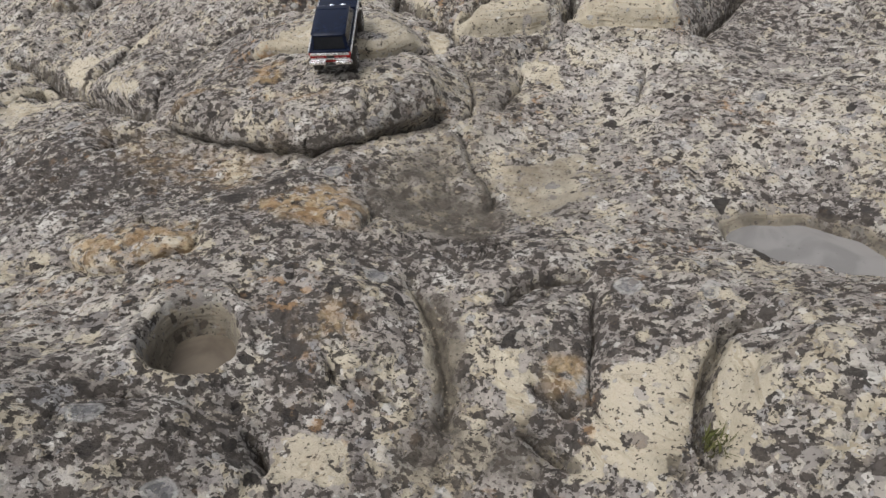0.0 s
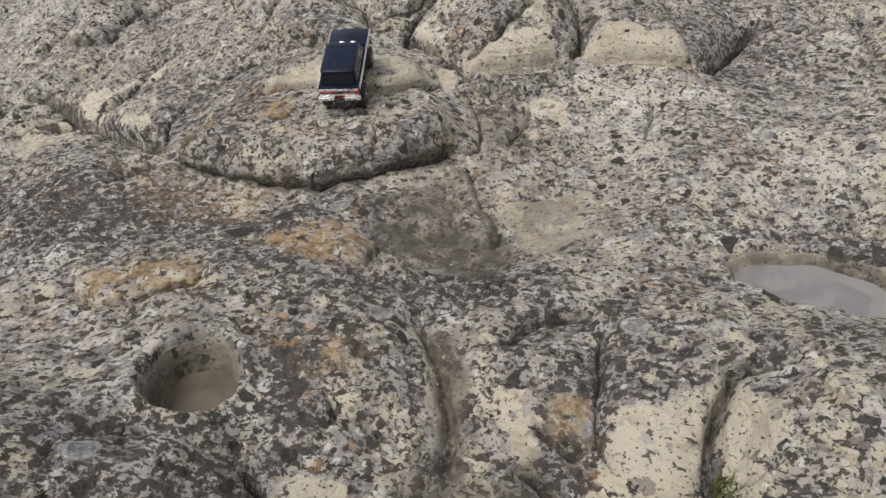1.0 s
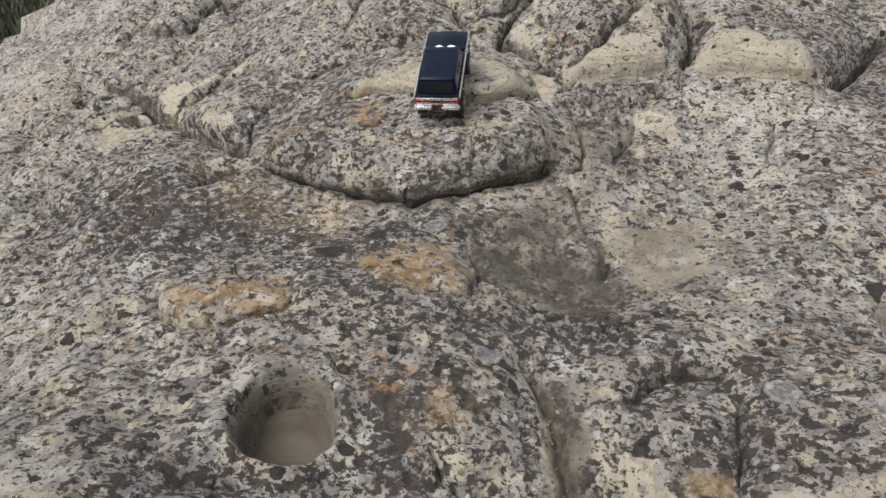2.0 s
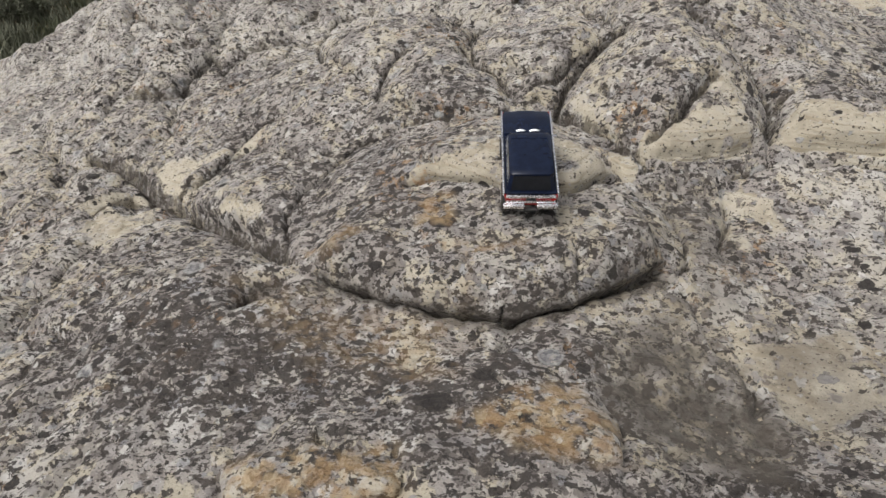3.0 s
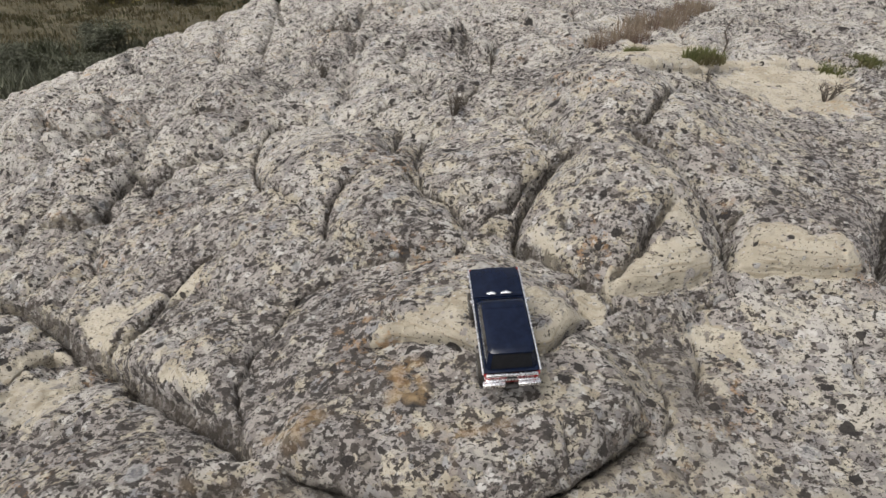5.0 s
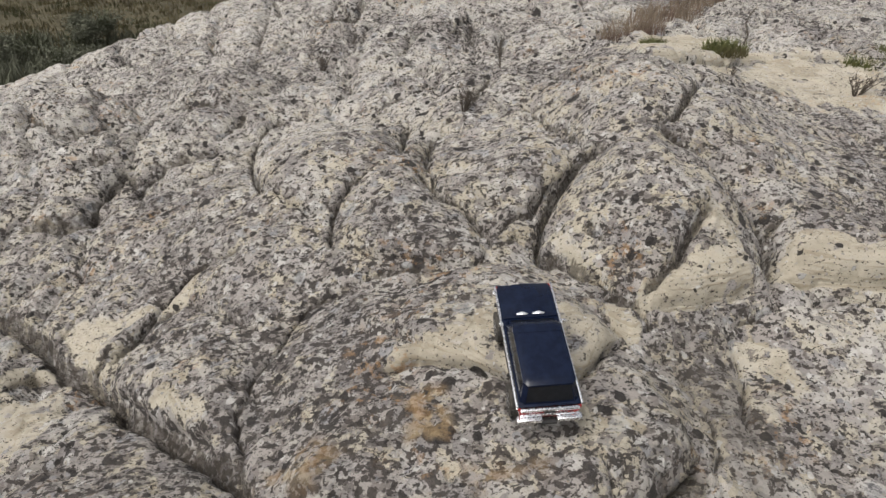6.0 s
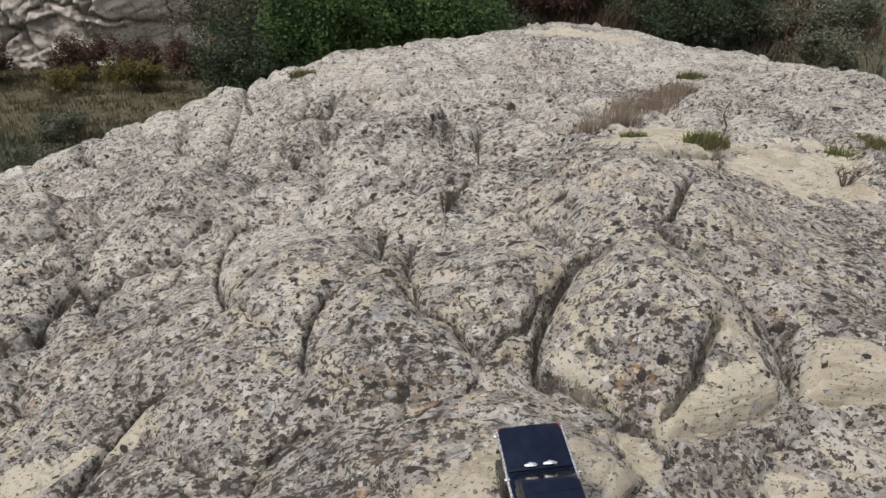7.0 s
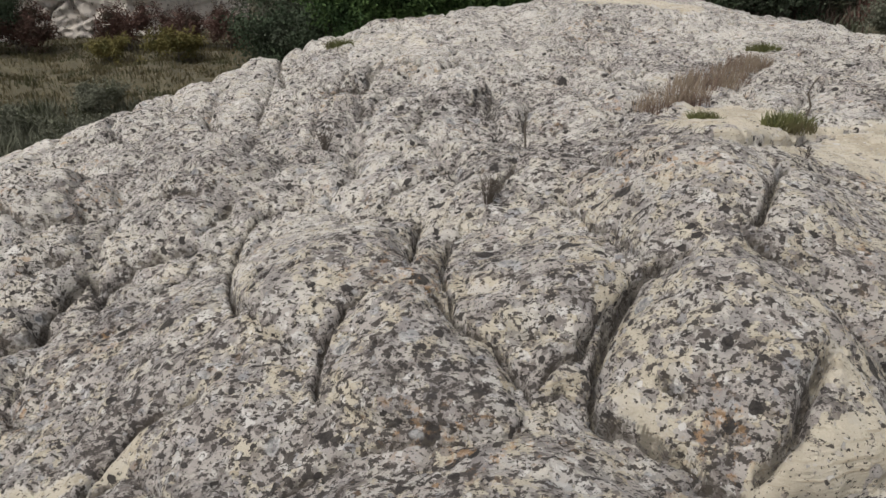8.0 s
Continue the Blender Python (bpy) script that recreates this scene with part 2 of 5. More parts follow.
def ripple(x, y, seed=0):
    """Smooth gradient noise, about -1 to 1."""
    ix, iy = np.floor(x), np.floor(y)
    fx, fy = x - ix, y - iy
    u, v = fx * fx * fx * (fx * (fx * 6 - 15) + 10), fy * fy * fy * (fy * (fy * 6 - 15) + 10)
    def corner(dx, dy):
        a = lattice(ix + dx, iy + dy, seed) * 6.2832
        return np.cos(a) * (fx - dx) + np.sin(a) * (fy - dy)
    low = corner(0, 0) * (1 - u) + corner(1, 0) * u
    high = corner(0, 1) * (1 - u) + corner(1, 1) * u
    return (low * (1 - v) + high * v) * 1.5


def fractal(x, y, octaves, seed=0, gain=0.5):
    total, k, s = 0.0, 1.0, 1.0
    for i in range(octaves):
        total = total + k * ripple(x * s + 13.7 * i, y * s - 7.1 * i, seed + i)
        k, s = k * gain, s * 2.03
    return total


def domes(x, y, seed):
    """Distances to the nearest and second nearest of scattered centres."""
    ix, iy = np.floor(x), np.floor(y)
    f1, f2 = np.full(x.shape, 9.0), np.full(x.shape, 9.0)
    for dx in (-1, 0, 1):
        for dy in (-1, 0, 1):
            cx, cy = ix + dx, iy + dy
            d = np.hypot(cx + 0.1 + 0.8 * lattice(cx, cy, seed) - x, cy + 0.1 + 0.8 * lattice(cx, cy, seed + 5) - y)
            f2 = np.minimum(f2, np.maximum(f1, d))
            f1 = np.minimum(f1, d)
    return f1, f2


def smooth(v, lo, hi):
    t = np.clip((v - lo) / (hi - lo), 0, 1)
    return t * t * (3 - 2 * t)


# large form: powers of two saturating axes, then broad swells (x, y, height)
BASE = [(0, 0, 0.598), (1, 0, 0.463), (0, 1, 0.28), (2, 0, -0.851), (1, 1, 0.433), (0, 2, -0.01), (3, 0, 0.591), (2, 1, 0.297), (1, 2, -1.002)]
SWELLS = [(0.6, 3.1, -0.187), (-3.4, 7.1, -0.438), (0.6, 5.1, 0.436), (-1.0, 4.7, 0.184), (0.2, 2.3, -0.211), (-2.2, 3.9, -0.108), (-1.4, 0.7, 0.33), (1.4, 1.1, 0.346), (0.2, 4.3, 0.239), (-0.2, 5.9, 0.201), (0.2, 7.1, -0.166), (-3.4, 6.3, 0.264), (1.4, 1.9, -0.137), (-1.4, 5.1, 0.188), (-0.6, 3.5, 0.16), (-2.2, 6.7, 0.237), (1.0, 3.9, 0.123), (0.2, 3.5, -0.196), (1.0, 5.9, 0.241), (1.8, 3.5, -0.127), (0.2, 0.7, -0.188), (-1.0, 2.7, -0.072), (-1.8, 2.7, 0.104), (0.2, 3.1, 0.176), (-2.2, 0.7, -0.189), (-1.8, 4.3, 0.1), (-3.4, 5.5, 0.135), (2.2, 2.7, 0.16), (-0.6, 1.9, 0.074), (0.6, 1.5, 0.061), (0.6, 6.7, 0.123), (-2.2, 5.1, -0.037)]


def broad(x, y):
    u, v = np.tanh(x / 5), np.tanh((y - 5) / 6)
    z = sum(c * u**i * v**j for i, j, c in BASE)
    for a, b, h in SWELLS:
        z = z + h * np.exp(-((x - a)**2 + (y - b)**2) / 0.36)
    return z


def rim(x, y):
    """Metres inside the outcrop's edge; negative outside."""
    west = x + 4.5 + 0.6 * np.clip(10.6 - y, 0, 2.0) - 1.2 * np.clip(y - 9.6, 0, 6.5) + 0.5 * np.clip(6 - y, 0, 8)
    east = 5.7 + 0.55 * np.clip(6.0 - y, -1.2, 6) - x
    north = 17.6 - y + 0.1 * x
    south = y + 4.5
    return np.minimum(np.minimum(west * 0.75, east), np.minimum(north, south))


class Stone:
    def __init__(self, x, y):
        self.x0, self.y0 = x, y
        wx, wy = 0.016 * fractal(x * 7, y * 7, 3, 31), 0.016 * fractal(x * 7, y * 7, 3, 47)
        self.x, self.y = x + wx, y + wy
        self.z = broad(x, y)
        self.dx, self.dy = np.zeros_like(x), np.zeros_like(x)
        self.bare, self.damp, self.crust = np.zeros_like(x), np.zeros_like(x), np.zeros_like(x)
        self.lichen, self.ochre = np.zeros_like(x), np.zeros_like(x)
        self.groove, self.shoulder = np.zeros_like(x), np.zeros_like(x)

    def near(self, pts, pad):
        """Indices close to a polyline, with distance, side, fraction along it and the nearest stretch's normal."""
        p = np.array(pts)
        lo, hi = p.min(0) - pad, p.max(0) + pad
        i = np.nonzero((self.x0 > lo[0]) & (self.x0 < hi[0]) & (self.y0 > lo[1]) & (self.y0 < hi[1]))[0]
        x, y = self.x[i], self.y[i]
        best, side, along = np.full(len(i), 9.0), np.zeros(len(i)), np.zeros(len(i))
        nx, ny = np.zeros(len(i)), np.zeros(len(i))
        ends = np.concatenate([[0], np.cumsum(np.hypot(*np.diff(p, axis=0).T))])
        for k in range(len(p) - 1):
            (ax, ay), (bx, by) = p[k], p[k + 1]
            ux, uy = bx - ax, by - ay
            n = max(math.hypot(ux, uy), 1e-6)
            t = np.clip(((x - ax) * ux + (y - ay) * uy) / n**2, 0, 1)
            d = np.hypot(x - ax - t * ux, y - ay - t * uy)
            s = ux * (y - ay) - uy * (x - ax)
            m = d < best
            best[m], side[m], along[m] = d[m], np.sign(s[m]), (ends[k] + t * n)[m]
            nx[m], ny[m] = -uy / n, ux / n
        return i, best, side, along, ends[-1], nx, ny

    def crack(self, pts, width, depth, round_):
        i, d, side, along, length, _, ny = self.near(pts, 0.7)
        e = smooth(np.minimum(along, length - along), -0.02, 0.12)
        # the block behind a joint stands a little proud of the one before it
        self.z[i] += 0.75 * depth * e * np.clip(side * ny, 0, 1) * np.exp(-d / 0.15) * smooth(d, 0.68, 0.4)
        w = 0.68 * width * (0.75 + 0.5 * lattice(np.floor(along * 9), np.zeros_like(along), len(pts)))
        w = w * (1 + 0.5 * np.abs(ny))
        w = np.maximum(w, 0.006 + 0.0035 * np.clip(self.y0[i] - 3.0, 0, 9))
        self.groove[i] = np.maximum(self.groove[i], 1.3 * depth * e * np.exp(-(d / w)**2))
        self.shoulder[i] = np.maximum(self.shoulder[i], 1.2 * depth * e * np.exp(-(d / round_)**1.4))

    def ledge(self, pts, up, back, under, bare):
        i, d, side, along, length, nx, ny = self.near(pts, 1.2)
        e = smooth(np.minimum(along, length - along), -0.01, 0.16)
        s = d * side - 0.8 * under
        far = smooth(d, 1.15, 0.7)
        face = 0.55 * smooth(s, -0.014, 0.006) + 0.25 * smooth(s, 0.014, 0.030) + 0.20 * smooth(s, 0.045, 0.062)
        lift = up * (0.72 * face * np.exp(-np.abs(s) / back) - 0.28 * (1 - face) * np.exp(-np.abs(s) / 0.25))
        lift = lift - 0.45 * up * np.exp(-((s + 0.012) / (0.018 + 0.18 * under))**2)
        self.z[i] += e * far * lift
        push = under * e * smooth(s, -0.012, 0.008) * np.exp(-np.clip(s - 0.010, 0, 9) / 0.06)
        self.dx[i] -= push * nx
        self.dy[i] -= push * ny
        if bare:
            self.bare[i] = np.maximum(self.bare[i], bare * e * np.exp(-((s - 0.02) / 0.045)**2))

    def beds_and_shade(self, pts, low, high, amount):
        """Brown beds along the face of a ledge, with the undercut's shade put into the colour."""
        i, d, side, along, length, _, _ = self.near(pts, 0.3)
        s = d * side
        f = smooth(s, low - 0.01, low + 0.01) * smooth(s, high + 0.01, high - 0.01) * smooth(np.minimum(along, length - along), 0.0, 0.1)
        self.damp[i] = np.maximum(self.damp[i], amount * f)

    def inside(self, pts, soft):
        p = np.array(pts)
        i, d, _, _, _, _, _ = self.near(list(pts) + [pts[0]], soft * 2 + 0.2)
        x, y = self.x[i], self.y[i]
        odd = np.zeros(len(i), bool)
        for k in range(len(p)):
            (ax, ay), (bx, by) = p[k - 1], p[k]
            if ay != by:
                odd ^= ((ay > y) != (by > y)) & (x < (bx - ax) * (y - ay) / (by - ay) + ax)
        s = np.where(odd, d, -d) + 0.6 * soft * fractal(x * 9, y * 9, 3, 77)
        return i, smooth(s, -soft, soft)

    def patch(self, pts, soft, amount):
        i, f = self.inside(pts, soft)
        self.bare[i] = np.maximum(self.bare[i], amount * f)

    def zone(self, pts, soft, amount):
        """Where the crust of lichen is thicker, or thinner."""
        i, f = self.inside(pts, soft)
        self.lichen[i] += amount * f

    def rusty(self, pts, soft, amount):
        i, f = self.inside(pts, soft)
        self.ochre[i] = np.maximum(self.ochre[i], amount * f)

    def mound(self, cx, cy, rx, ry, turn, height):
        """A rounded boss of rock."""
        c, s = math.cos(turn), math.sin(turn)
        x, y = self.x - cx, self.y - cy
        q = ((c * x + s * y) / rx)**2 + ((-s * x + c * y) / ry)**2
        self.z += height * np.clip(1 - q, 0, 1)**0.8

    def wet(self, pts, soft, amount):
        i, f = self.inside(pts, soft)
        self.damp[i] = np.maximum(self.damp[i], amount * f)

    def basin(self, cx, cy, rx, ry, turn, floor, wall, lip=0.02, wet=0.9):
        """A solution pan with steep walls and a level floor."""
        c, s = math.cos(turn), math.sin(turn)
        x, y = self.x - cx, self.y - cy
        q = np.hypot((c * x + s * y) / rx, (-s * x + c * y) / ry)
        r = (q - 1) * min(rx, ry)
        f = smooth(r, wall, -wall)
        bowl = floor + 0.012 * np.clip(q, 0, 1)**2
        self.z = self.z * (1 - f) + np.minimum(bowl, self.z) * f
        self.z += lip * np.exp(-((r - wall * 1.4) / 0.03)**2)
        self.bare = np.maximum(self.bare, 0.6 * smooth(r, wall * 0.8, wall * 0.2))
        self.damp = np.maximum(self.damp, wet * smooth(r, 0.9 * wall, -0.2 * wall))
        self.groove *= 1 - smooth(r, 0.03, 0.0)
        return f

    def finish(self):
        x, y = self.x, self.y
        worn = 1 - 0.4 * np.clip(self.bare, 0, 1)
        pans = 1 - smooth(self.damp * self.bare, 0.2, 0.45)
        # pillow-shaped joints of the upland, fading out where the nearer cracks are drawn
        wx, wy = x + 0.10 * fractal(x * 2, y * 2, 2, 91), y + 0.10 * fractal(x * 2, y * 2, 2, 95)
        where = np.clip(smooth(y, 5.2, 6.8) + smooth(x, -1.9, -2.6) * smooth(y, 1.2, 2.5) + smooth(x, 1.7, 2.4) * 0.6, 0, 1)
        where *= 1 - 0.85 * smooth(self.bare, 0.2, 0.7)
        f1, f2 = domes(wx * 1.5, wy * 1.25, 3)
        cut = np.exp(-(f2 - f1) / 0.045)
        self.z += where * (0.055 * smooth(f2 - f1, 0.0, 0.30) - 0.03 - 0.055 * cut * smooth(fractal(x * 0.8, y * 0.8, 2, 12), -0.5, 0.3))
        g1, g2 = domes(wx * 4.3 + 3, wy * 3.6, 8)
        self.z += (0.25 + 0.75 * where) * worn * pans * (1 - 0.55 * where) * (0.042 * (0.45 - g1) - 0.034 * np.exp(-(g2 - g1) / 0.09))
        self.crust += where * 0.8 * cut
        self.lichen -= 0.14 * smooth(y, 4.0, 6.5) + 0.14 * smooth(y, 6.5, 9.0)
        self.groove *= 1 - 0.45 * smooth(y, 4.6, 7.0)
        self.z -= self.groove + self.shoulder
        # short scarps of the weathered beds, facing south
        phase = y / 0.30 + 1.6 * fractal(x * 1.2, y * 0.9, 3, 101)
        tooth = phase - np.floor(phase)
        broken = smooth(fractal(x * 1.9, y * 2.3, 3, 111), -0.05, 0.35) * (0.25 + 0.75 * smooth(y, 4.2, 6.0)) * smooth(y, 1.5, 3.0)
        self.z += pans * worn * broken * 0.038 * (0.5 - tooth)
        # shade at the foot of each scarp, put into the colour
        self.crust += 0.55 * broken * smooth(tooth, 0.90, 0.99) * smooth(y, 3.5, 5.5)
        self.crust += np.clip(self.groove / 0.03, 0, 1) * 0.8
        # weathering at several sizes
        self.z += pans * worn * (0.022 * fractal(x * 1.6, y * 1.6, 3, 5) + 0.010 * fractal(x * 6, y * 6, 4, 21))
        pit = fractal(x * 15, y * 15, 4, 61, 0.6)
        self.z += pans * worn * 0.0045 * pit
        self.z -= pans * worn * 0.016 * smooth(fractal(x * 11, y * 13, 3, 71), 0.42, 0.75)
        # the flanks fall away into the scrub
        edge = rim(self.x0, self.y0) + 0.35 * fractal(self.x0 * 0.9, self.y0 * 0.9, 3, 55)
        self.z -= 2.8 * smooth(edge, 0.3, -2.6)**1.2
        return self.x0 + self.dx, self.y0 + self.dy, self.z


def spaced(stops):
    """Values whose spacing follows (value, spacing) stops."""
    out = [stops[0][0]]
    while out[-1] < stops[-1][0]:
        out.append(out[-1] + np.interp(out[-1], [s[0] for s in stops], [s[1] for s in stops]))
    return np.array(out)


ROWS_Y = spaced([(-5.0, 0.25), (-0.5, 0.08), (0.6, 0.0085), (3.2, 0.0085), (5.0, 0.012), (8.0, 0.026), (13.0, 0.06), (22.0, 0.14)])
ACROSS = np.concatenate([-np.linspace(1.0, 0.0, 26)[:-1]**1.0 * 3.2 - 1.0, np.linspace(-1.0, 1.0, 820), np.linspace(0.0, 1.0, 26)[1:] * 3.2 + 1.0])
# the sheet widens with distance, so that its mesh is fine near the walk
yy, aa = np.meshgrid(ROWS_Y, ACROSS, indexing="ij")
half = 1.9 + 0.55 * np.clip(yy - 0.8, 0, 40)
xx = aa * half - 0.35 + 0.06 * np.clip(yy, 0, 30)
stone = Stone(xx.ravel(), yy.ravel())
crack, ledge, patch, damp, zone, mound, rusty, beds_and_shade = stone.crack, stone.ledge, stone.patch, stone.wet, stone.zone, stone.mound, stone.rusty, stone.beds_and_shade
ledge([(-1.37, 2.73), (-1.23, 2.74), (-1.0, 2.65), (-0.79, 2.58), (-0.63, 2.55), (-0.58, 2.52), (-0.51, 2.55), (-0.39, 2.6), (-0.22, 2.67), (-0.04, 2.8), (0.08, 2.83)], 0.17, 0.5, 0.08, 0.0)  # undercut front of the pillow block
beds_and_shade([(-1.37, 2.73), (-1.23, 2.74), (-1.0, 2.65), (-0.79, 2.58), (-0.63, 2.55), (-0.58, 2.52), (-0.51, 2.55), (-0.39, 2.6), (-0.22, 2.67), (-0.04, 2.8), (0.08, 2.83)], -0.03, 0.078, 0.75)  # brown beds and painted shade under the pillow block
ledge([(-1.1, 3.26), (-1.01, 3.28), (-0.89, 3.31), (-0.85, 3.3), (-0.75, 3.26), (-0.6, 3.15), (-0.45, 3.12), (-0.31, 3.14), (-0.12, 3.35), (-0.04, 3.43)], 0.085, 0.5, 0.028, 0.75)  # pale upper shelf
crack([(-0.85, 3.3), (-0.85, 3.32), (-0.86, 3.36)], 0.008, 0.04, 0.03)  # split in the shelf
crack([(-1.14, 3.57), (-1.03, 3.51), (-0.91, 3.4), (-0.85, 3.34)], 0.008, 0.025, 0.04)  # shelf top seam
crack([(-0.12, 3.65), (-0.01, 3.67), (0.06, 3.59), (0.09, 3.53), (0.04, 3.46)], 0.012, 0.05, 0.05)  # end of the upper shelf
crack([(-0.04, 3.43), (-0.07, 3.53), (-0.11, 3.63)], 0.008, 0.03, 0.03)  # shelf nub
crack([(0.08, 3.58), (-0.03, 3.71), (-0.16, 3.87), (-0.29, 3.98), (-0.24, 4.16), (-0.12, 4.37), (0.03, 4.53), (0.16, 4.59), (0.28, 4.48)], 0.018, 0.08, 0.14)  # dome west
crack([(0.46, 4.6), (0.63, 4.49), (0.74, 4.32), (0.78, 4.17), (0.8, 4.05), (0.76, 3.87), (0.69, 3.71)], 0.022, 0.10, 0.14)  # dome east
ledge([(0.07, 3.57), (0.18, 3.58), (0.33, 3.6), (0.49, 3.64), (0.64, 3.7), (0.69, 3.71)], 0.10, 0.5, 0.022, 0.8)  # dome foot
crack([(0.07, 3.59), (0.09, 3.62), (0.16, 3.68), (0.26, 3.74), (0.33, 3.83), (0.41, 3.91), (0.53, 3.98)], 0.016, 0.05, 0.03)  # dome split
crack([(-0.11, 4.02), (-0.05, 3.96), (-0.01, 3.88)], 0.022, 0.06, 0.03)  # dome slot
crack([(-0.01, 3.88), (0.08, 3.76), (0.16, 3.7)], 0.008, 0.03, 0.04)  # dome slot tail
ledge([(0.72, 3.73), (0.82, 3.71), (0.98, 3.68), (1.16, 3.64), (1.37, 3.65), (1.42, 3.62)], 0.12, 0.5, 0.022, 0.8)  # east block foot
crack([(1.41, 3.59), (1.63, 3.88), (1.83, 4.14), (1.95, 4.28)], 0.022, 0.09, 0.08)  # east block end
crack([(0.7, 3.7), (0.73, 3.77), (0.8, 3.93), (0.84, 4.01), (0.95, 4.06)], 0.015, 0.05, 0.08)  # east block west side
crack([(0.8, 3.6), (0.92, 3.61), (1.02, 3.6), (1.11, 3.56), (1.24, 3.55)], 0.010, 0.03, 0.05)  # slab lip under the east block
crack([(0.5, 4.61), (0.57, 4.66), (0.77, 4.93), (1.09, 5.41), (1.18, 5.43)], 0.018, 0.065, 0.14)  # saddle crack
crack([(-0.88, 4.85), (-0.83, 5.38), (-0.79, 5.67)], 0.018, 0.06, 0.06)  # ridge crack
crack([(-0.48, 4.02), (-0.52, 4.2), (-0.57, 4.33), (-0.67, 4.4), (-0.77, 4.6), (-0.86, 4.59)], 0.018, 0.06, 0.12)  # west dome rim
crack([(-1.25, 4.14), (-1.24, 4.42), (-1.19, 4.53), (-1.15, 4.65), (-1.03, 4.69)], 0.015, 0.05, 0.12)  # west dome side
ledge([(-1.25, 4.14), (-1.09, 4.03), (-0.86, 3.94), (-0.67, 3.87), (-0.58, 3.88), (-0.48, 4.01)], 0.055, 0.3, 0.02, 0.0)  # west dome foot
crack([(-0.02, 5.11), (0.08, 4.99), (0.08, 4.64), (0.11, 4.57), (0.03, 4.53)], 0.02, 0.06, 0.12)  # middle dome rim
crack([(-0.71, 4.44), (-0.73, 4.85), (-0.66, 5.35), (-0.53, 5.42)], 0.016, 0.05, 0.1)  # middle dome side
ledge([(-0.65, 4.47), (-0.5, 4.35), (-0.39, 4.31), (-0.31, 4.23), (-0.11, 4.42), (0.04, 4.53)], 0.05, 0.3, 0.02, 0.0)  # middle dome foot
crack([(-0.49, 4.05), (-0.42, 4.15), (-0.28, 4.22), (-0.22, 4.31), (-0.16, 4.44)], 0.014, 0.045, 0.06)  # knob
crack([(-0.48, 4.02), (-0.37, 4.07), (-0.29, 4.0)], 0.014, 0.045, 0.06)  # knob foot
crack([(-3.27, 4.69), (-3.03, 4.51), (-2.77, 4.27), (-2.51, 4.0), (-2.34, 3.89), (-2.08, 3.55), (-1.84, 3.33), (-1.59, 3.1), (-1.49, 2.98), (-1.45, 2.84)], 0.035, 0.07, 0.14)  # channel beside the block
ledge([(-2.45, 3.96), (-2.3, 3.87), (-2.1, 3.63), (-1.88, 3.41), (-1.73, 3.29), (-1.57, 3.15)], 0.07, 0.3, 0.02, 0.3)  # north bank of the channel
crack([(-1.48, 2.95), (-1.53, 3.13), (-1.56, 3.3), (-1.53, 3.46), (-1.46, 3.6), (-1.4, 3.77), (-1.34, 3.87), (-1.21, 3.93), (-1.04, 3.93), (-0.87, 3.9), (-0.67, 3.87)], 0.010, 0.03, 0.14)  # back and west side of the block
crack([(0.05, 2.8), (0.13, 2.92), (0.17, 3.06), (0.15, 3.2), (0.12, 3.36), (0.08, 3.45)], 0.010, 0.03, 0.12)  # east side of the block
crack([(-0.37, 2.79), (-0.36, 2.79), (-0.38, 2.68)], 0.012, 0.04, 0.03)  # notch in the block front
crack([(-0.59, 2.53), (-0.61, 2.46), (-0.63, 2.33)], 0.012, 0.03, 0.04)  # seam below the block
crack([(0.08, 2.83), (0.1, 2.78), (0.1, 2.71)], 0.012, 0.04, 0.05)  # seam at the block end
crack([(-1.59, 2.58), (-1.57, 2.72), (-1.47, 2.77), (-1.42, 2.79)], 0.03, 0.06, 0.08)  # foot of the west bank
crack([(0.42, 3.51), (0.44, 3.43), (0.43, 3.31), (0.33, 3.12), (0.29, 2.95)], 0.012, 0.03, 0.05)  # slab joint
crack([(1.08, 3.44), (1.09, 3.3), (1.05, 3.18), (0.99, 3.01)], 0.010, 0.025, 0.05)  # slab joint east
crack([(0.72, 3.77), (0.68, 3.61), (0.52, 3.58), (0.42, 3.51)], 0.008, 0.025, 0.04)  # slab seam
patch([(2.02, 13.83), (4.01, 17.51), (4.22, 14.65), (3.68, 12.11), (3.3, 11.43), (2.68, 11.64), (2.28, 12.04), (1.81, 12.27)], 0.2, 0.9)  # far pale crown
crack([(-3.42, 7.37), (-3.35, 7.23), (-3.34, 6.9), (-3.04, 6.08)], 0.03, 0.09, 0.10)  # upland west crown
crack([(-1.54, 7.33), (-1.59, 7.84), (-1.54, 8.39), (-1.23, 8.29), (-1.17, 8.01), (-1.19, 7.35)], 0.025, 0.035, 0.08)  # terrace knob
crack([(-1.12, 7.36), (-1.1, 8.21), (-0.87, 8.75), (-0.52, 8.93), (-0.2, 8.16), (-0.05, 8.12), (-0.12, 7.49)], 0.022, 0.035, 0.09)  # terrace dome
ledge([(-1.52, 7.4), (-1.29, 7.32), (-1.05, 7.03), (-0.84, 6.82), (-0.61, 6.91), (-0.36, 6.43)], 0.07, 0.3, 0.02, 0.0)  # terrace foot
crack([(0.22, 7.72), (0.18, 7.57), (0.11, 7.31)], 0.022, 0.06, 0.06)  # terrace east joint
crack([(0.68, 8.96), (0.86, 8.58), (1.08, 8.14), (1.61, 8.65)], 0.02, 0.05, 0.08)  # far seam
crack([(1.3, 9.17), (1.3, 8.94), (1.0, 7.86)], 0.02, 0.05, 0.08)  # far seam fork
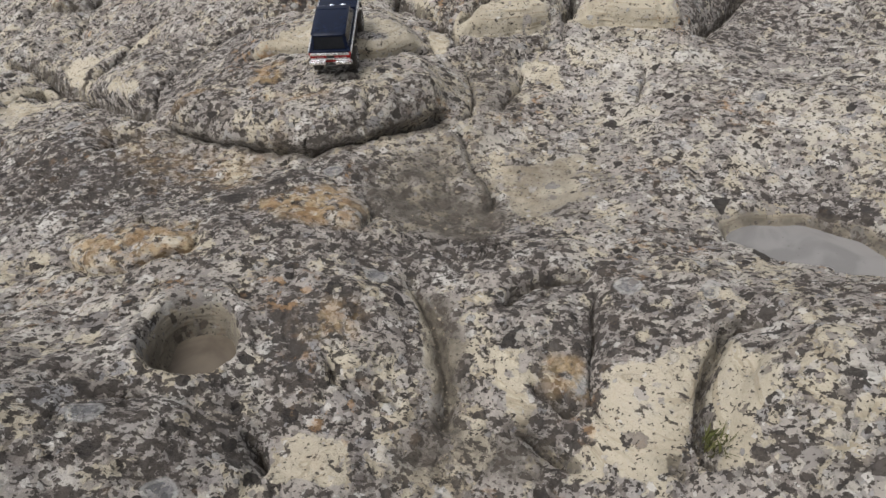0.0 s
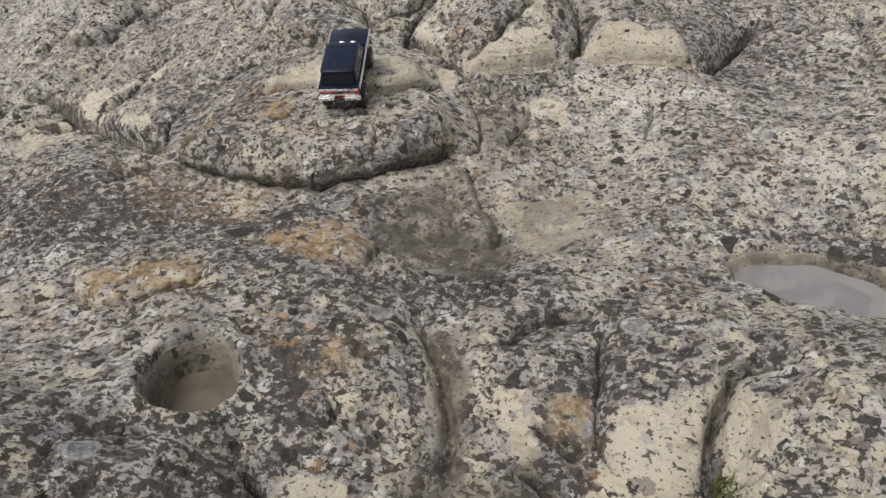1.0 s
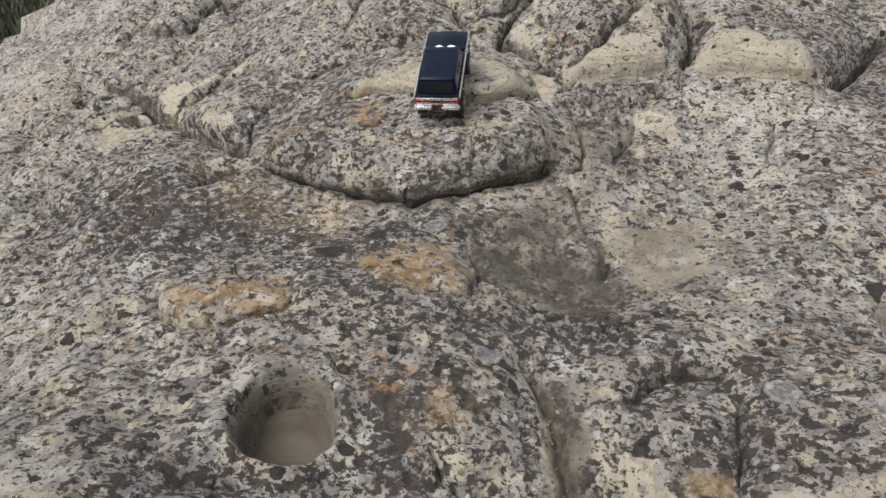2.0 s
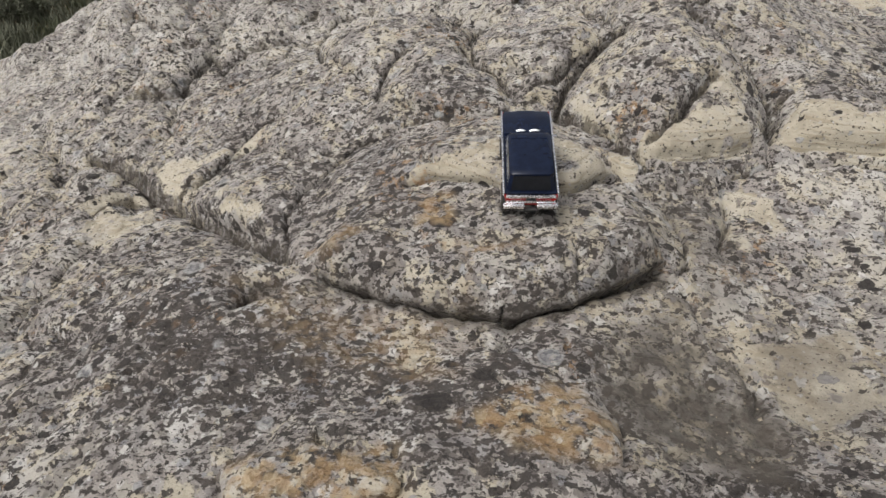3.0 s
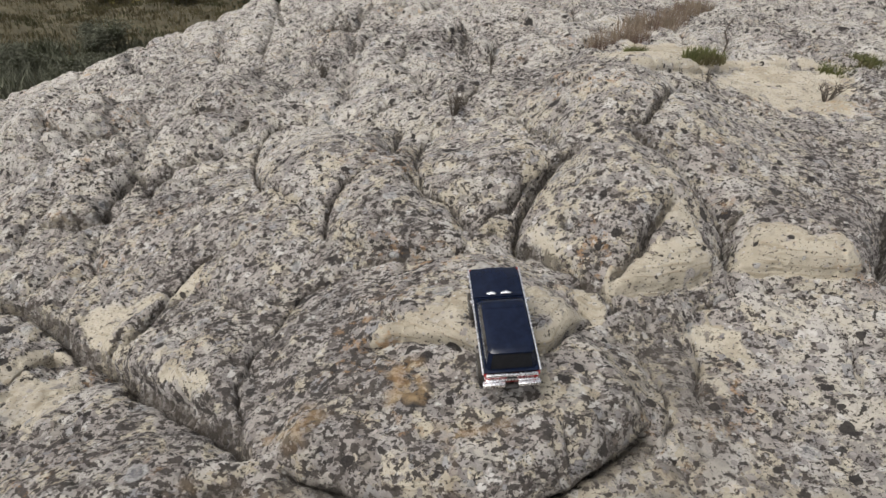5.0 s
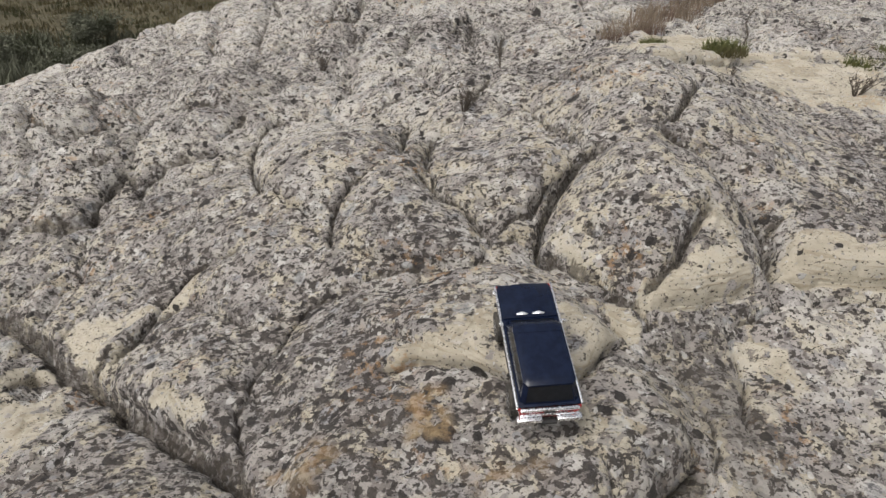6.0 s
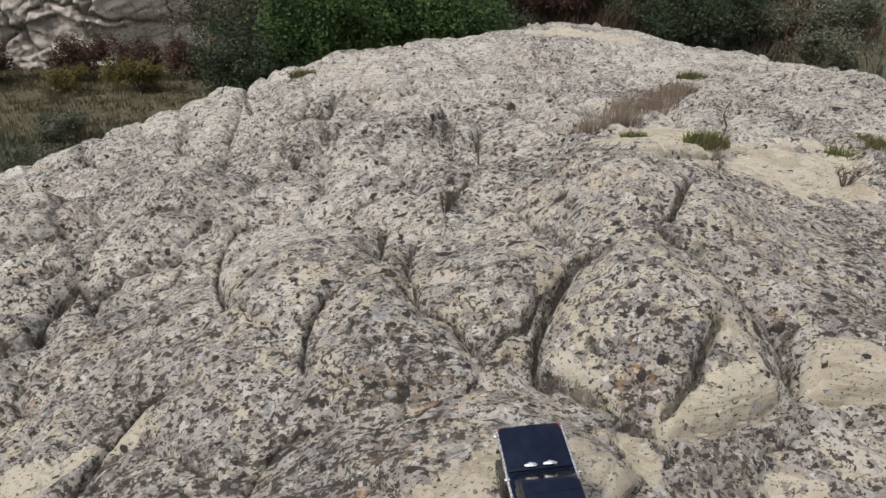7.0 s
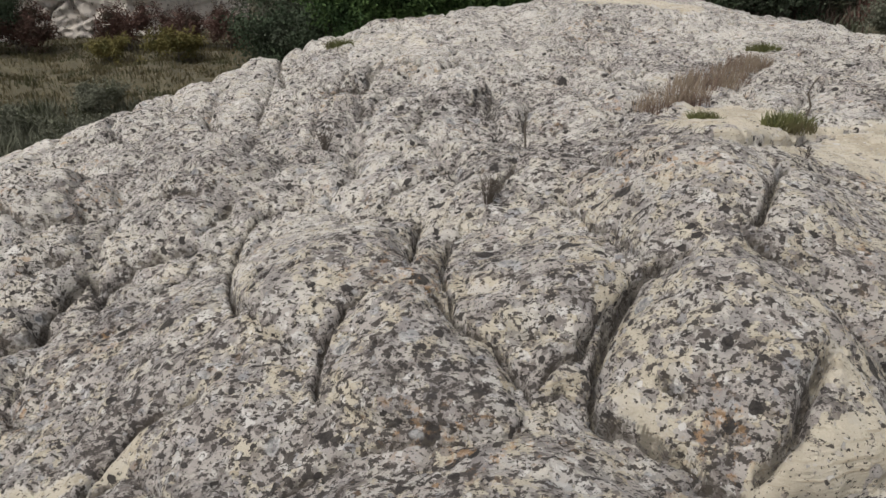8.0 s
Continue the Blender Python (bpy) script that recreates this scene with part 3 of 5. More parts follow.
crack([(-4.89, 29.22), (-2.25, 10.59), (-2.05, 9.49)], 0.022, 0.06, 0.09)  # far west joint
crack([(-1.91, 8.12), (-1.89, 8.83), (-1.71, 8.99), (-1.53, 9.21), (-1.28, 9.02), (-1.17, 8.74)], 0.022, 0.035, 0.09)  # terrace west dome
crack([(-1.17, 8.99), (-1.09, 9.42), (-0.87, 9.34), (-0.63, 9.14)], 0.02, 0.06, 0.09)  # terrace back dome
crack([(-1.1, 5.96), (-0.94, 6.15), (-0.71, 6.2), (-0.44, 6.44)], 0.016, 0.05, 0.1)  # ridge shoulder
crack([(-1.25, 5.89), (-1.09, 5.86), (-0.91, 5.77), (-0.76, 5.66)], 0.016, 0.05, 0.1)  # ridge seam
crack([(-0.4, 5.61), (-0.33, 5.75), (-0.22, 5.95), (-0.16, 5.97)], 0.016, 0.05, 0.1)  # middle seam
crack([(-0.07, 5.56), (-0.03, 5.38), (0.06, 5.35), (0.13, 5.32)], 0.018, 0.05, 0.08)  # middle seam east
crack([(-0.03, 5.38), (0.02, 5.03), (0.04, 4.79), (0.01, 4.62)], 0.014, 0.05, 0.12)  # back of the middle dome
crack([(0.6, 5.81), (0.51, 5.41)], 0.016, 0.05, 0.08)  # upper tick
crack([(-1.61, 4.72), (-1.75, 5.13), (-1.88, 5.87), (-1.85, 6.08), (-1.75, 6.27), (-1.48, 6.29)], 0.016, 0.06, 0.14)  # upland pillow
crack([(-2.54, 5.44), (-2.61, 5.72), (-2.51, 5.89), (-2.3, 5.93), (-2.09, 5.99)], 0.016, 0.06, 0.14)  # upland pillow west
crack([(-3.12, 5.79), (-2.99, 5.92), (-2.82, 5.94)], 0.02, 0.05, 0.1)  # upland pillow foot
crack([(-2.88, 6.0), (-2.95, 6.68), (-2.54, 6.46), (-2.11, 6.36)], 0.016, 0.05, 0.14)  # upland crown
crack([(-2.18, 5.99), (-2.03, 6.21), (-1.95, 6.41)], 0.014, 0.04, 0.12)  # upland seam
ledge([(-2.79, 3.66), (-2.76, 3.81), (-2.68, 4.02), (-2.46, 3.91)], 0.05, 0.4, 0.02, 0.6)  # pale west scar
crack([(-1.67, 4.41), (-1.87, 4.43), (-2.0, 4.39), (-2.09, 4.21), (-2.17, 4.04), (-2.27, 3.97), (-2.38, 3.91)], 0.018, 0.06, 0.06)  # scar upper
crack([(-1.94, 4.17), (-2.11, 4.13), (-2.19, 3.99), (-2.3, 3.91)], 0.016, 0.045, 0.05)  # scar lower
crack([(-1.94, 4.17), (-1.72, 3.94), (-1.51, 3.74)], 0.012, 0.03, 0.06)  # scar branch
crack([(-3.33, 5.39), (-3.06, 5.34), (-2.87, 5.4), (-2.86, 5.64), (-2.76, 5.9), (-2.63, 5.67)], 0.025, 0.07, 0.14)  # upland west
crack([(-4.03, 7.31), (-3.73, 7.11), (-3.5, 7.22), (-3.36, 7.24)], 0.02, 0.06, 0.12)  # upland west seam
crack([(-1.87, 9.51), (-1.51, 8.92), (-1.17, 8.98), (-0.99, 9.41), (-1.1, 9.34), (-0.74, 9.29), (-0.37, 9.25), (-0.06, 9.74)], 0.02, 0.05, 0.1)  # terrace back
crack([(-2.93, 9.29), (-2.66, 8.79), (-2.22, 8.59), (-2.27, 10.58), (-1.83, 10.53)], 0.02, 0.05, 0.1)  # far seam west
crack([(1.03, 1.32), (0.93, 1.36), (0.87, 1.35), (0.81, 1.26), (0.77, 1.18), (0.74, 1.11), (0.72, 1.01), (0.71, 0.97), (0.75, 0.9)], 0.018, 0.055, 0.10)  # foot of the near dome
crack([(0.7, 0.97), (0.63, 0.96), (0.58, 0.93)], 0.03, 0.06, 0.1)  # near hollow
crack([(0.52, 1.63), (0.5, 1.43), (0.46, 1.27), (0.44, 1.18), (0.48, 1.11), (0.51, 1.06)], 0.008, 0.028, 0.05)  # near seam
crack([(0.26, 1.27), (0.29, 1.22), (0.36, 1.16), (0.46, 1.18)], 0.014, 0.045, 0.04)  # near slot
crack([(0.19, 1.13), (0.29, 1.1), (0.36, 1.05), (0.43, 0.97)], 0.016, 0.05, 0.06)  # near slot south
crack([(0.18, 1.49), (0.25, 1.6), (0.34, 1.66), (0.55, 1.69)], 0.014, 0.04, 0.06)  # near rim
crack([(-0.37, 1.3), (-0.32, 1.21), (-0.26, 1.17)], 0.012, 0.04, 0.04)  # near tick
crack([(-0.3, 1.21), (-0.22, 1.2), (-0.14, 1.18), (-0.12, 1.11)], 0.01, 0.025, 0.05)  # near arc
crack([(-0.57, 1.08), (-0.51, 1.0), (-0.46, 0.9)], 0.014, 0.05, 0.1)  # near groove
crack([(-0.97, 1.07), (-0.87, 1.09), (-0.75, 1.09)], 0.01, 0.03, 0.05)  # near west seam
crack([(-0.13, 1.76), (-0.05, 1.54), (-0.0, 1.4), (0.02, 1.23), (0.01, 1.07)], 0.035, 0.035, 0.10)  # wash groove
ledge([(-1.46, 1.94), (-1.4, 1.84), (-1.26, 1.71), (-1.11, 1.71), (-0.91, 1.81), (-0.91, 1.92)], 0.06, 0.5, 0.02, 0.5)  # small west step
ledge([(-0.52, 1.92), (-0.4, 1.95), (-0.3, 1.92), (-0.3, 2.13), (-0.33, 2.26)], 0.05, 0.5, 0.01, 0.4)  # step above the hollow
ledge([(0.15, 2.15), (0.2, 2.3), (0.2, 2.41), (0.14, 2.5), (0.11, 2.63), (0.09, 2.79)], 0.06, 0.25, 0.0, 0.0)  # hollow bank
patch([(0.5, 1.22), (0.69, 1.29), (0.8, 1.28), (0.73, 1.09), (0.67, 1.02), (0.59, 0.93), (0.35, 0.97), (0.42, 1.05)], 0.05, 1.0)  # worn bowl
patch([(0.85, 1.3), (0.92, 1.24), (0.93, 1.12), (0.82, 1.02), (0.79, 0.89), (0.75, 0.92), (0.75, 1.07)], 0.05, 1.0)  # worn flank
patch([(-0.47, 1.02), (-0.25, 1.06), (-0.26, 0.93), (-0.45, 0.91)], 0.05, 1.0)  # worn heel
patch([(0.16, 1.36), (0.25, 1.34), (0.26, 1.13), (0.18, 1.15)], 0.05, 1.0)  # worn strip
patch([(-0.22, 1.82), (-0.06, 1.6), (0.04, 1.39), (0.05, 1.21), (-0.02, 1.19), (-0.11, 1.57)], 0.05, 1.0)  # worn gully
patch([(0.25, 2.54), (0.63, 2.6), (0.64, 2.27), (0.32, 2.14), (0.27, 2.29)], 0.08, 0.8)  # sandy hollow
patch([(0.49, 3.26), (0.42, 2.85), (0.74, 2.81), (0.82, 2.64), (0.66, 2.56), (0.53, 2.13), (0.26, 2.16), (0.22, 2.52), (0.27, 2.93)], 0.2, 0.3)  # sandy slope
patch([(0.33, 3.45), (0.39, 3.04), (0.62, 3.13), (0.7, 3.44), (0.56, 3.52)], 0.06, 0.5)  # worn slab
patch([(0.77, 3.88), (0.98, 3.88), (1.34, 3.72), (1.31, 3.59), (0.7, 3.69)], 0.05, 0.75)  # east block face
patch([(-0.1, 3.6), (0.19, 3.7), (0.47, 3.76), (0.66, 3.7), (0.68, 3.7), (0.47, 3.64), (0.09, 3.58)], 0.04, 0.8)  # dome face
patch([(-0.23, 4.01), (-0.13, 4.02), (-0.05, 3.93), (0.16, 3.97), (-0.12, 3.8), (-0.24, 3.87)], 0.04, 0.5)  # dome brow
patch([(0.36, 3.94), (0.54, 3.98), (0.57, 3.73), (0.36, 3.87)], 0.04, 0.6)  # dome cheek
patch([(-0.84, 3.37), (-0.64, 3.45), (-0.37, 3.51), (-0.11, 3.49), (-0.06, 3.43), (-0.26, 3.25), (-0.53, 3.21), (-0.82, 3.3)], 0.05, 0.6)  # shelf face
patch([(-0.1, 3.65), (0.03, 3.64), (0.02, 3.4), (-0.06, 3.38)], 0.04, 1.0)  # shelf nub
patch([(-2.37, 3.88), (-2.28, 4.05), (-2.09, 4.21), (-2.41, 4.27), (-2.65, 4.28), (-2.55, 4.14)], 0.04, 0.75)  # west scar fan
patch([(-1.67, 4.45), (-1.87, 4.44), (-2.0, 4.38), (-2.09, 4.22), (-2.17, 4.05), (-2.39, 3.89), (-2.28, 3.91), (-2.19, 3.99), (-2.11, 4.13), (-1.93, 4.18), (-1.92, 4.39), (-1.79, 4.42)], 0.03, 1.0)  # scar strip
patch([(-2.78, 3.57), (-2.72, 3.76), (-2.44, 3.86), (-2.38, 3.57), (-2.46, 3.32)], 0.04, 0.6)  # west scar slab
patch([(-2.16, 3.73), (-2.01, 3.76), (-1.73, 3.41), (-1.54, 3.24), (-1.77, 3.33)], 0.05, 0.5)  # west block brow
patch([(-1.46, 3.22), (-1.45, 3.33), (-1.28, 3.4), (-1.28, 3.18)], 0.05, 0.4)  # west block corner
patch([(-1.42, 1.92), (-1.23, 1.93), (-0.96, 1.94), (-0.94, 1.87), (-1.14, 1.75), (-1.32, 1.77)], 0.04, 0.5)  # west small step
patch([(-0.75, 2.07), (-0.6, 2.21), (-0.42, 2.21), (-0.31, 2.0), (-0.47, 1.95)], 0.08, 0.4)  # ochre step
patch([(1.31, 5.76), (2.15, 6.51), (2.43, 6.35), (2.86, 6.31), (2.81, 6.03), (2.29, 5.37), (2.03, 5.47), (1.74, 5.65), (1.51, 5.81)], 0.15, 1.0)  # pale flat
patch([(0.67, 6.2), (1.42, 7.28), (2.04, 7.16), (2.02, 6.67), (1.21, 5.65), (0.83, 5.67)], 0.15, 0.8)  # pale brow
patch([(-1.44, 11.4), (-0.82, 11.3), (-0.25, 10.73), (-0.71, 9.85)], 0.3, 0.45)  # far pale top
patch([(-1.41, 1.56), (-1.27, 1.6), (-1.07, 1.48), (-0.87, 1.31), (-0.95, 1.23), (-0.96, 1.08), (-0.87, 1.02), (-1.0, 0.95), (-1.13, 1.07)], 0.12, 0.3)  # near west crust
patch([(0.67, 3.49), (1.08, 3.45), (1.77, 3.33), (2.46, 3.55), (1.92, 2.41), (1.48, 2.4), (1.06, 2.49), (0.67, 2.69)], 0.25, 0.2)  # east slabs
zone([(-1.17, 1.16), (-0.89, 1.14), (-0.57, 1.22), (-0.45, 0.91), (-1.04, 0.83)], 0.15, 0.5)  # dark south-west
zone([(-0.55, 1.5), (-0.42, 1.51), (-0.36, 1.18), (-0.5, 1.17)], 0.06, 0.8)  # dark clump
zone([(-2.18, 2.84), (-1.3, 2.55), (-0.9, 2.28), (-0.53, 2.36), (-0.56, 1.75), (-0.87, 1.68), (-1.53, 2.07), (-1.74, 2.03)], 0.2, 0.45)  # dark west slope
zone([(-1.39, 3.04), (-0.81, 2.81), (-0.38, 2.82), (0.03, 2.93), (0.09, 2.79), (-0.54, 2.52), (-0.99, 2.82)], 0.06, 0.2)  # block brow
zone([(-2.43, 2.84), (-1.62, 2.57), (-0.6, 2.37), (-0.39, 2.1), (-2.15, 2.26)], 0.2, 0.35)  # south-west field
zone([(-0.4, 2.41), (-0.21, 2.52), (-0.3, 1.87), (-0.16, 1.62), (0.23, 1.76), (0.26, 2.03), (-0.18, 1.89)], 0.1, 0.5)  # hollow rim
zone([(0.7, 3.68), (1.25, 3.56), (2.52, 3.74), (1.88, 2.29), (1.46, 2.35), (1.06, 2.49), (0.65, 2.73)], 0.25, -0.1)  # pale east slabs
zone([(1.12, 2.31), (1.76, 2.16), (1.67, 1.98), (1.43, 2.24), (1.19, 2.22)], 0.05, 0.8)  # pool rim
mound(0.26, 3.98, 0.49, 0.6, -0.33, 0.12)  # split dome
mound(-0.87, 4.26, 0.41, 0.45, -0.54, 0.09)  # west dome
mound(-0.31, 4.69, 0.34, 0.41, -0.33, 0.08)  # middle dome
mound(-0.37, 4.19, 0.12, 0.18, -0.61, 0.025)  # knob
mound(-0.7, 2.87, 0.71, 0.38, -0.01, 0.035)  # pillow block
mound(-1.86, 3.63, 0.47, 0.45, -0.77, 0.05)  # west block
mound(1.26, 4.83, 0.48, 0.66, -1.42, 0.05)  # east saddle
mound(0.96, 1.05, 0.14, 0.25, -0.69, 0.05)  # near dome
mound(-0.76, 0.92, 0.26, 0.16, 0.0, 0.035)  # south-west knoll
mound(-0.33, 1.39, 0.22, 0.32, -0.18, 0.03)  # near pillow
mound(-2.25, 5.19, 0.61, 0.88, -0.83, 0.06)  # far pillow a
mound(-1.61, 5.23, 0.5, 0.99, -0.83, 0.06)  # far pillow b
mound(-2.83, 6.82, 1.31, 1.06, -0.9, 0.07)  # far pillow c
mound(-3.17, 5.77, 0.6, 0.67, -0.73, 0.06)  # far pillow d
mound(-0.89, 6.63, 0.67, 0.68, -0.97, 0.06)  # far pillow e
mound(-0.63, 7.93, 0.47, 0.81, -0.77, 0.12)  # far pillow f
mound(-1.4, 8.12, 0.26, 0.55, -0.81, 0.1)  # far pillow g
mound(-1.47, 9.15, 0.36, 0.47, -0.88, 0.1)  # far pillow h
mound(-0.86, 9.37, 0.42, 0.52, -0.8, 0.1)  # far pillow i
mound(-0.0, 7.63, 0.21, 0.28, -0.72, 0.09)  # far pillow j
mound(0.74, 7.67, 0.41, 0.71, -0.72, 0.1)  # far pillow k
mound(-2.8, 6.81, 1.04, 0.71, -0.86, 0.1)  # far pillow l
mound(-0.33, 11.56, 1.36, 0.86, -0.59, 0.12)  # far brow
mound(2.39, 12.33, 1.9, 1.8, 0.0, 0.28)  # far pale crown
mound(-3.9, 7.39, 0.75, 0.65, 0.0, 0.5)  # west boulder
damp([(0.25, 2.54), (0.63, 2.6), (0.64, 2.27), (0.32, 2.14), (0.27, 2.29)], 0.08, 0.4)  # grey sand
damp([(0.26, 2.57), (0.51, 2.69), (0.66, 2.56), (0.7, 2.4), (0.53, 2.13), (0.26, 2.16)], 0.15, 0.6)  # grey sand, lower
damp([(-0.31, 2.29), (-0.21, 2.43), (0.03, 2.54), (0.23, 2.44), (0.27, 2.2), (0.16, 1.9), (-0.05, 1.96), (-0.2, 1.96)], 0.08, 1.0)  # damp hollow
damp([(0.07, 3.36), (0.36, 3.5), (0.39, 3.04), (0.23, 2.65), (0.12, 2.59), (0.13, 2.91)], 0.1, 0.5)  # damp hollow north
damp([(-0.29, 2.51), (-0.33, 2.11), (0.26, 2.16), (0.23, 2.37), (0.09, 2.72)], 0.12, 0.8)  # damp foot
damp([(-0.09, 1.6), (0.02, 1.59), (0.07, 1.38), (0.08, 1.08), (-0.06, 1.07), (-0.04, 1.37)], 0.04, 0.9)  # dusty groove
rusty([(-0.74, 2.03), (-0.6, 2.18), (-0.38, 2.21), (-0.29, 1.93), (-0.51, 1.92)], 0.05, 1.0)  # ochre step
rusty([(-1.43, 1.93), (-1.24, 1.96), (-0.96, 1.95), (-0.9, 1.83), (-1.11, 1.71), (-1.33, 1.77)], 0.04, 0.9)  # ochre bar
rusty([(-1.42, 2.97), (-1.26, 3.02), (-1.13, 2.94), (-1.25, 2.84)], 0.05, 0.8)  # block corner
rusty([(-0.78, 2.8), (-0.54, 2.78), (-0.51, 2.75), (-0.74, 2.75)], 0.05, 0.8)  # block front
rusty([(-0.96, 3.16), (-0.8, 3.13), (-0.78, 2.93), (-0.93, 2.93)], 0.03, 0.9)  # block top
rusty([(-1.66, 2.78), (-1.18, 2.63), (-0.75, 2.62), (-0.84, 2.25), (-1.31, 2.4)], 0.1, 0.4)  # west slope
rusty([(-0.44, 1.47), (-0.26, 1.47), (-0.28, 1.34), (-0.41, 1.32)], 0.04, 0.7)  # near spots
rusty([(0.32, 1.3), (0.43, 1.28), (0.42, 1.19), (0.32, 1.21)], 0.03, 0.9)  # near nook
ledge([(-3.29, 5.38), (-3.05, 5.3), (-2.86, 5.37), (-2.8, 5.48)], 0.06, 0.25, 0.02, 0.0)  # upland foot a
ledge([(-2.62, 5.65), (-2.29, 5.48), (-2.13, 5.68), (-2.02, 5.83)], 0.05, 0.25, 0.02, 0.0)  # upland foot b
ledge([(-1.71, 5.01), (-1.47, 4.59), (-1.35, 4.48), (-1.22, 4.45)], 0.05, 0.25, 0.02, 0.0)  # upland foot c
ledge([(-4.0, 7.22), (-3.71, 7.15), (-3.49, 7.17)], 0.06, 0.25, 0.02, 0.0)  # upland foot e
ledge([(-1.83, 8.97), (-1.47, 8.13), (-1.21, 8.13), (-1.1, 8.29)], 0.08, 0.3, 0.02, 0.0)  # terrace step
ledge([(0.4, 8.6), (0.73, 8.3), (1.04, 8.03), (1.54, 8.45)], 0.07, 0.3, 0.02, 0.0)  # far step a
ledge([(0.15, 5.86), (0.24, 5.46), (0.35, 5.29), (0.45, 5.08)], 0.04, 0.25, 0.02, 0.0)  # far step b
ledge([(-2.76, 8.41), (-2.35, 8.03), (-2.07, 8.2), (-1.95, 8.47)], 0.07, 0.3, 0.02, 0.0)  # far step c
ledge([(-4.17, 9.05), (-3.82, 9.18), (-3.37, 9.09)], 0.08, 0.3, 0.02, 0.0)  # far step d
ledge([(-0.99, 9.28), (-0.63, 9.02), (-0.25, 9.22)], 0.08, 0.3, 0.02, 0.0)  # far step e
ledge([(-0.58, 7.91), (-0.29, 7.75), (0.01, 8.34)], 0.07, 0.3, 0.02, 0.0)  # far step f
ledge([(0.67, 5.61), (0.92, 5.59), (1.34, 5.82), (1.93, 6.51), (2.46, 6.47), (2.81, 6.36), (2.87, 6.11)], 0.07, 0.35, 0.02, 0.6)  # pale bank
damp([(-0.15, 1.07), (0.26, 1.13), (0.27, 0.97), (-0.19, 0.95)], 0.08, 0.8)  # damp gully
damp([(-0.36, 2.82), (0.1, 3.02), (0.07, 2.77), (-0.47, 2.47)], 0.06, 0.2)  # faint brown tint on the block's east front
HOLE = (-0.764, 1.336, 0.132, 0.16)
POOL = (1.434, 1.923, 0.34, 0.21)
hole_floor = float(broad(np.array([HOLE[0]]), np.array([HOLE[1]]))[0]) - 0.15
pool_floor = float(broad(np.array([POOL[0]]), np.array([POOL[1]]))[0]) - 0.065
stone.basin(*HOLE, 0.15, hole_floor, 0.022)
stone.basin(*POOL, -0.3, pool_floor, 0.03, 0.01)
sx, sy, sz = stone.finish()


def sheet(name, x, y, z, rows, cols, material, **fields):
    """A grid of points as one smooth mesh, with float fields on its points."""
    me = bpy.data.meshes.new(name)
    n = rows * cols
    me.vertices.add(n)
    me.vertices.foreach_set("co", np.stack([x, y, z], -1).astype(np.float32).ravel())
    a = (np.arange(rows - 1)[:, None] * cols + np.arange(cols - 1)[None, :]).ravel()
    quads = np.stack([a, a + 1, a + cols + 1, a + cols], -1).astype(np.int32)
    me.loops.add(quads.size)
    me.loops.foreach_set("vertex_index", quads.ravel())
    me.polygons.add(len(quads))
    me.polygons.foreach_set("loop_start", np.arange(0, quads.size, 4, dtype=np.int32))
    me.polygons.foreach_set("use_smooth", np.ones(len(quads), bool))
    me.update(calc_edges=True)
    for key, v in fields.items():
        me.attributes.new(key, "FLOAT", "POINT").data.foreach_set("value", np.clip(v, 0, 1).astype(np.float32))
    me.materials.append(material)
    return new(name, me)


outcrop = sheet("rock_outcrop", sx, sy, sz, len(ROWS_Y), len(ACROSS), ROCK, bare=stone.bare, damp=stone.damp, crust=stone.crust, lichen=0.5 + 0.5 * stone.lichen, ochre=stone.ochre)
tagged(outcrop, "cream sandstone outcrop crusted with grey, brown and black lichen, cracked into rounded pillows", "bedrock", kind="structure")
grid_z = sz.reshape(len(ROWS_Y), len(ACROSS))


def rock_z(x, y):
    """Height of the outcrop under a place."""
    r = min(max(int(np.searchsorted(ROWS_Y, y)), 1), len(ROWS_Y) - 1)
    h = 1.9 + 0.55 * min(max(ROWS_Y[r] - 0.8, 0), 40)
    a = (x + 0.35 - 0.06 * min(max(ROWS_Y[r], 0), 30)) / h
    c = min(max(int(np.searchsorted(ACROSS, a)), 1), len(ACROSS) - 1)
    return float(grid_z[r - 1:r + 1, c - 1:c + 1].mean())


def ground_z(x, y):
    """The scrubby ground round the outcrop: a hollow to the west, a slope rising to the north and east."""
    d = np.hypot(x, y - 8)
    west = smooth(x - 0.35 * (y - 18), 3.0, -5.0)
    rise = np.clip(0.20 * (np.clip(d, 0, 45) - 9), 0, 8) * smooth(y, 2, 14)
    z = -1.55 + rise * (1 - west) + west * 0.1 * np.clip(d - 34, 0, 60)
    z = z + 0.10 * np.clip(d - 45, 0, 60) * smooth(y, -10, 20)
    return z + 0.18 * fractal(x * 0.35, y * 0.35, 3, 9) + 0.05 * fractal(x * 1.7, y * 1.7, 3, 19)


reach = np.concatenate([np.linspace(0, 40, 220)[:-1], 40 * 1.09**np.arange(0, 46)])
around = np.linspace(0, 2 * math.pi, 361)
rr, tt = np.meshgrid(reach, around, indexing="ij")
gx, gy = (rr * np.sin(tt)).ravel(), (8 + rr * np.cos(tt)).ravel()
SOIL = plain("dry soil and litter", (0.055, 0.048, 0.026), (0.095, 0.080, 0.045), 3.0, 0.95, 0.0, 0.6, 0.03)
ground = sheet("ground", gx, gy, ground_z(gx, gy), len(reach), len(around), SOIL)
tagged(ground, "dry brown soil and grass litter round the outcrop", "ground", kind="structure")


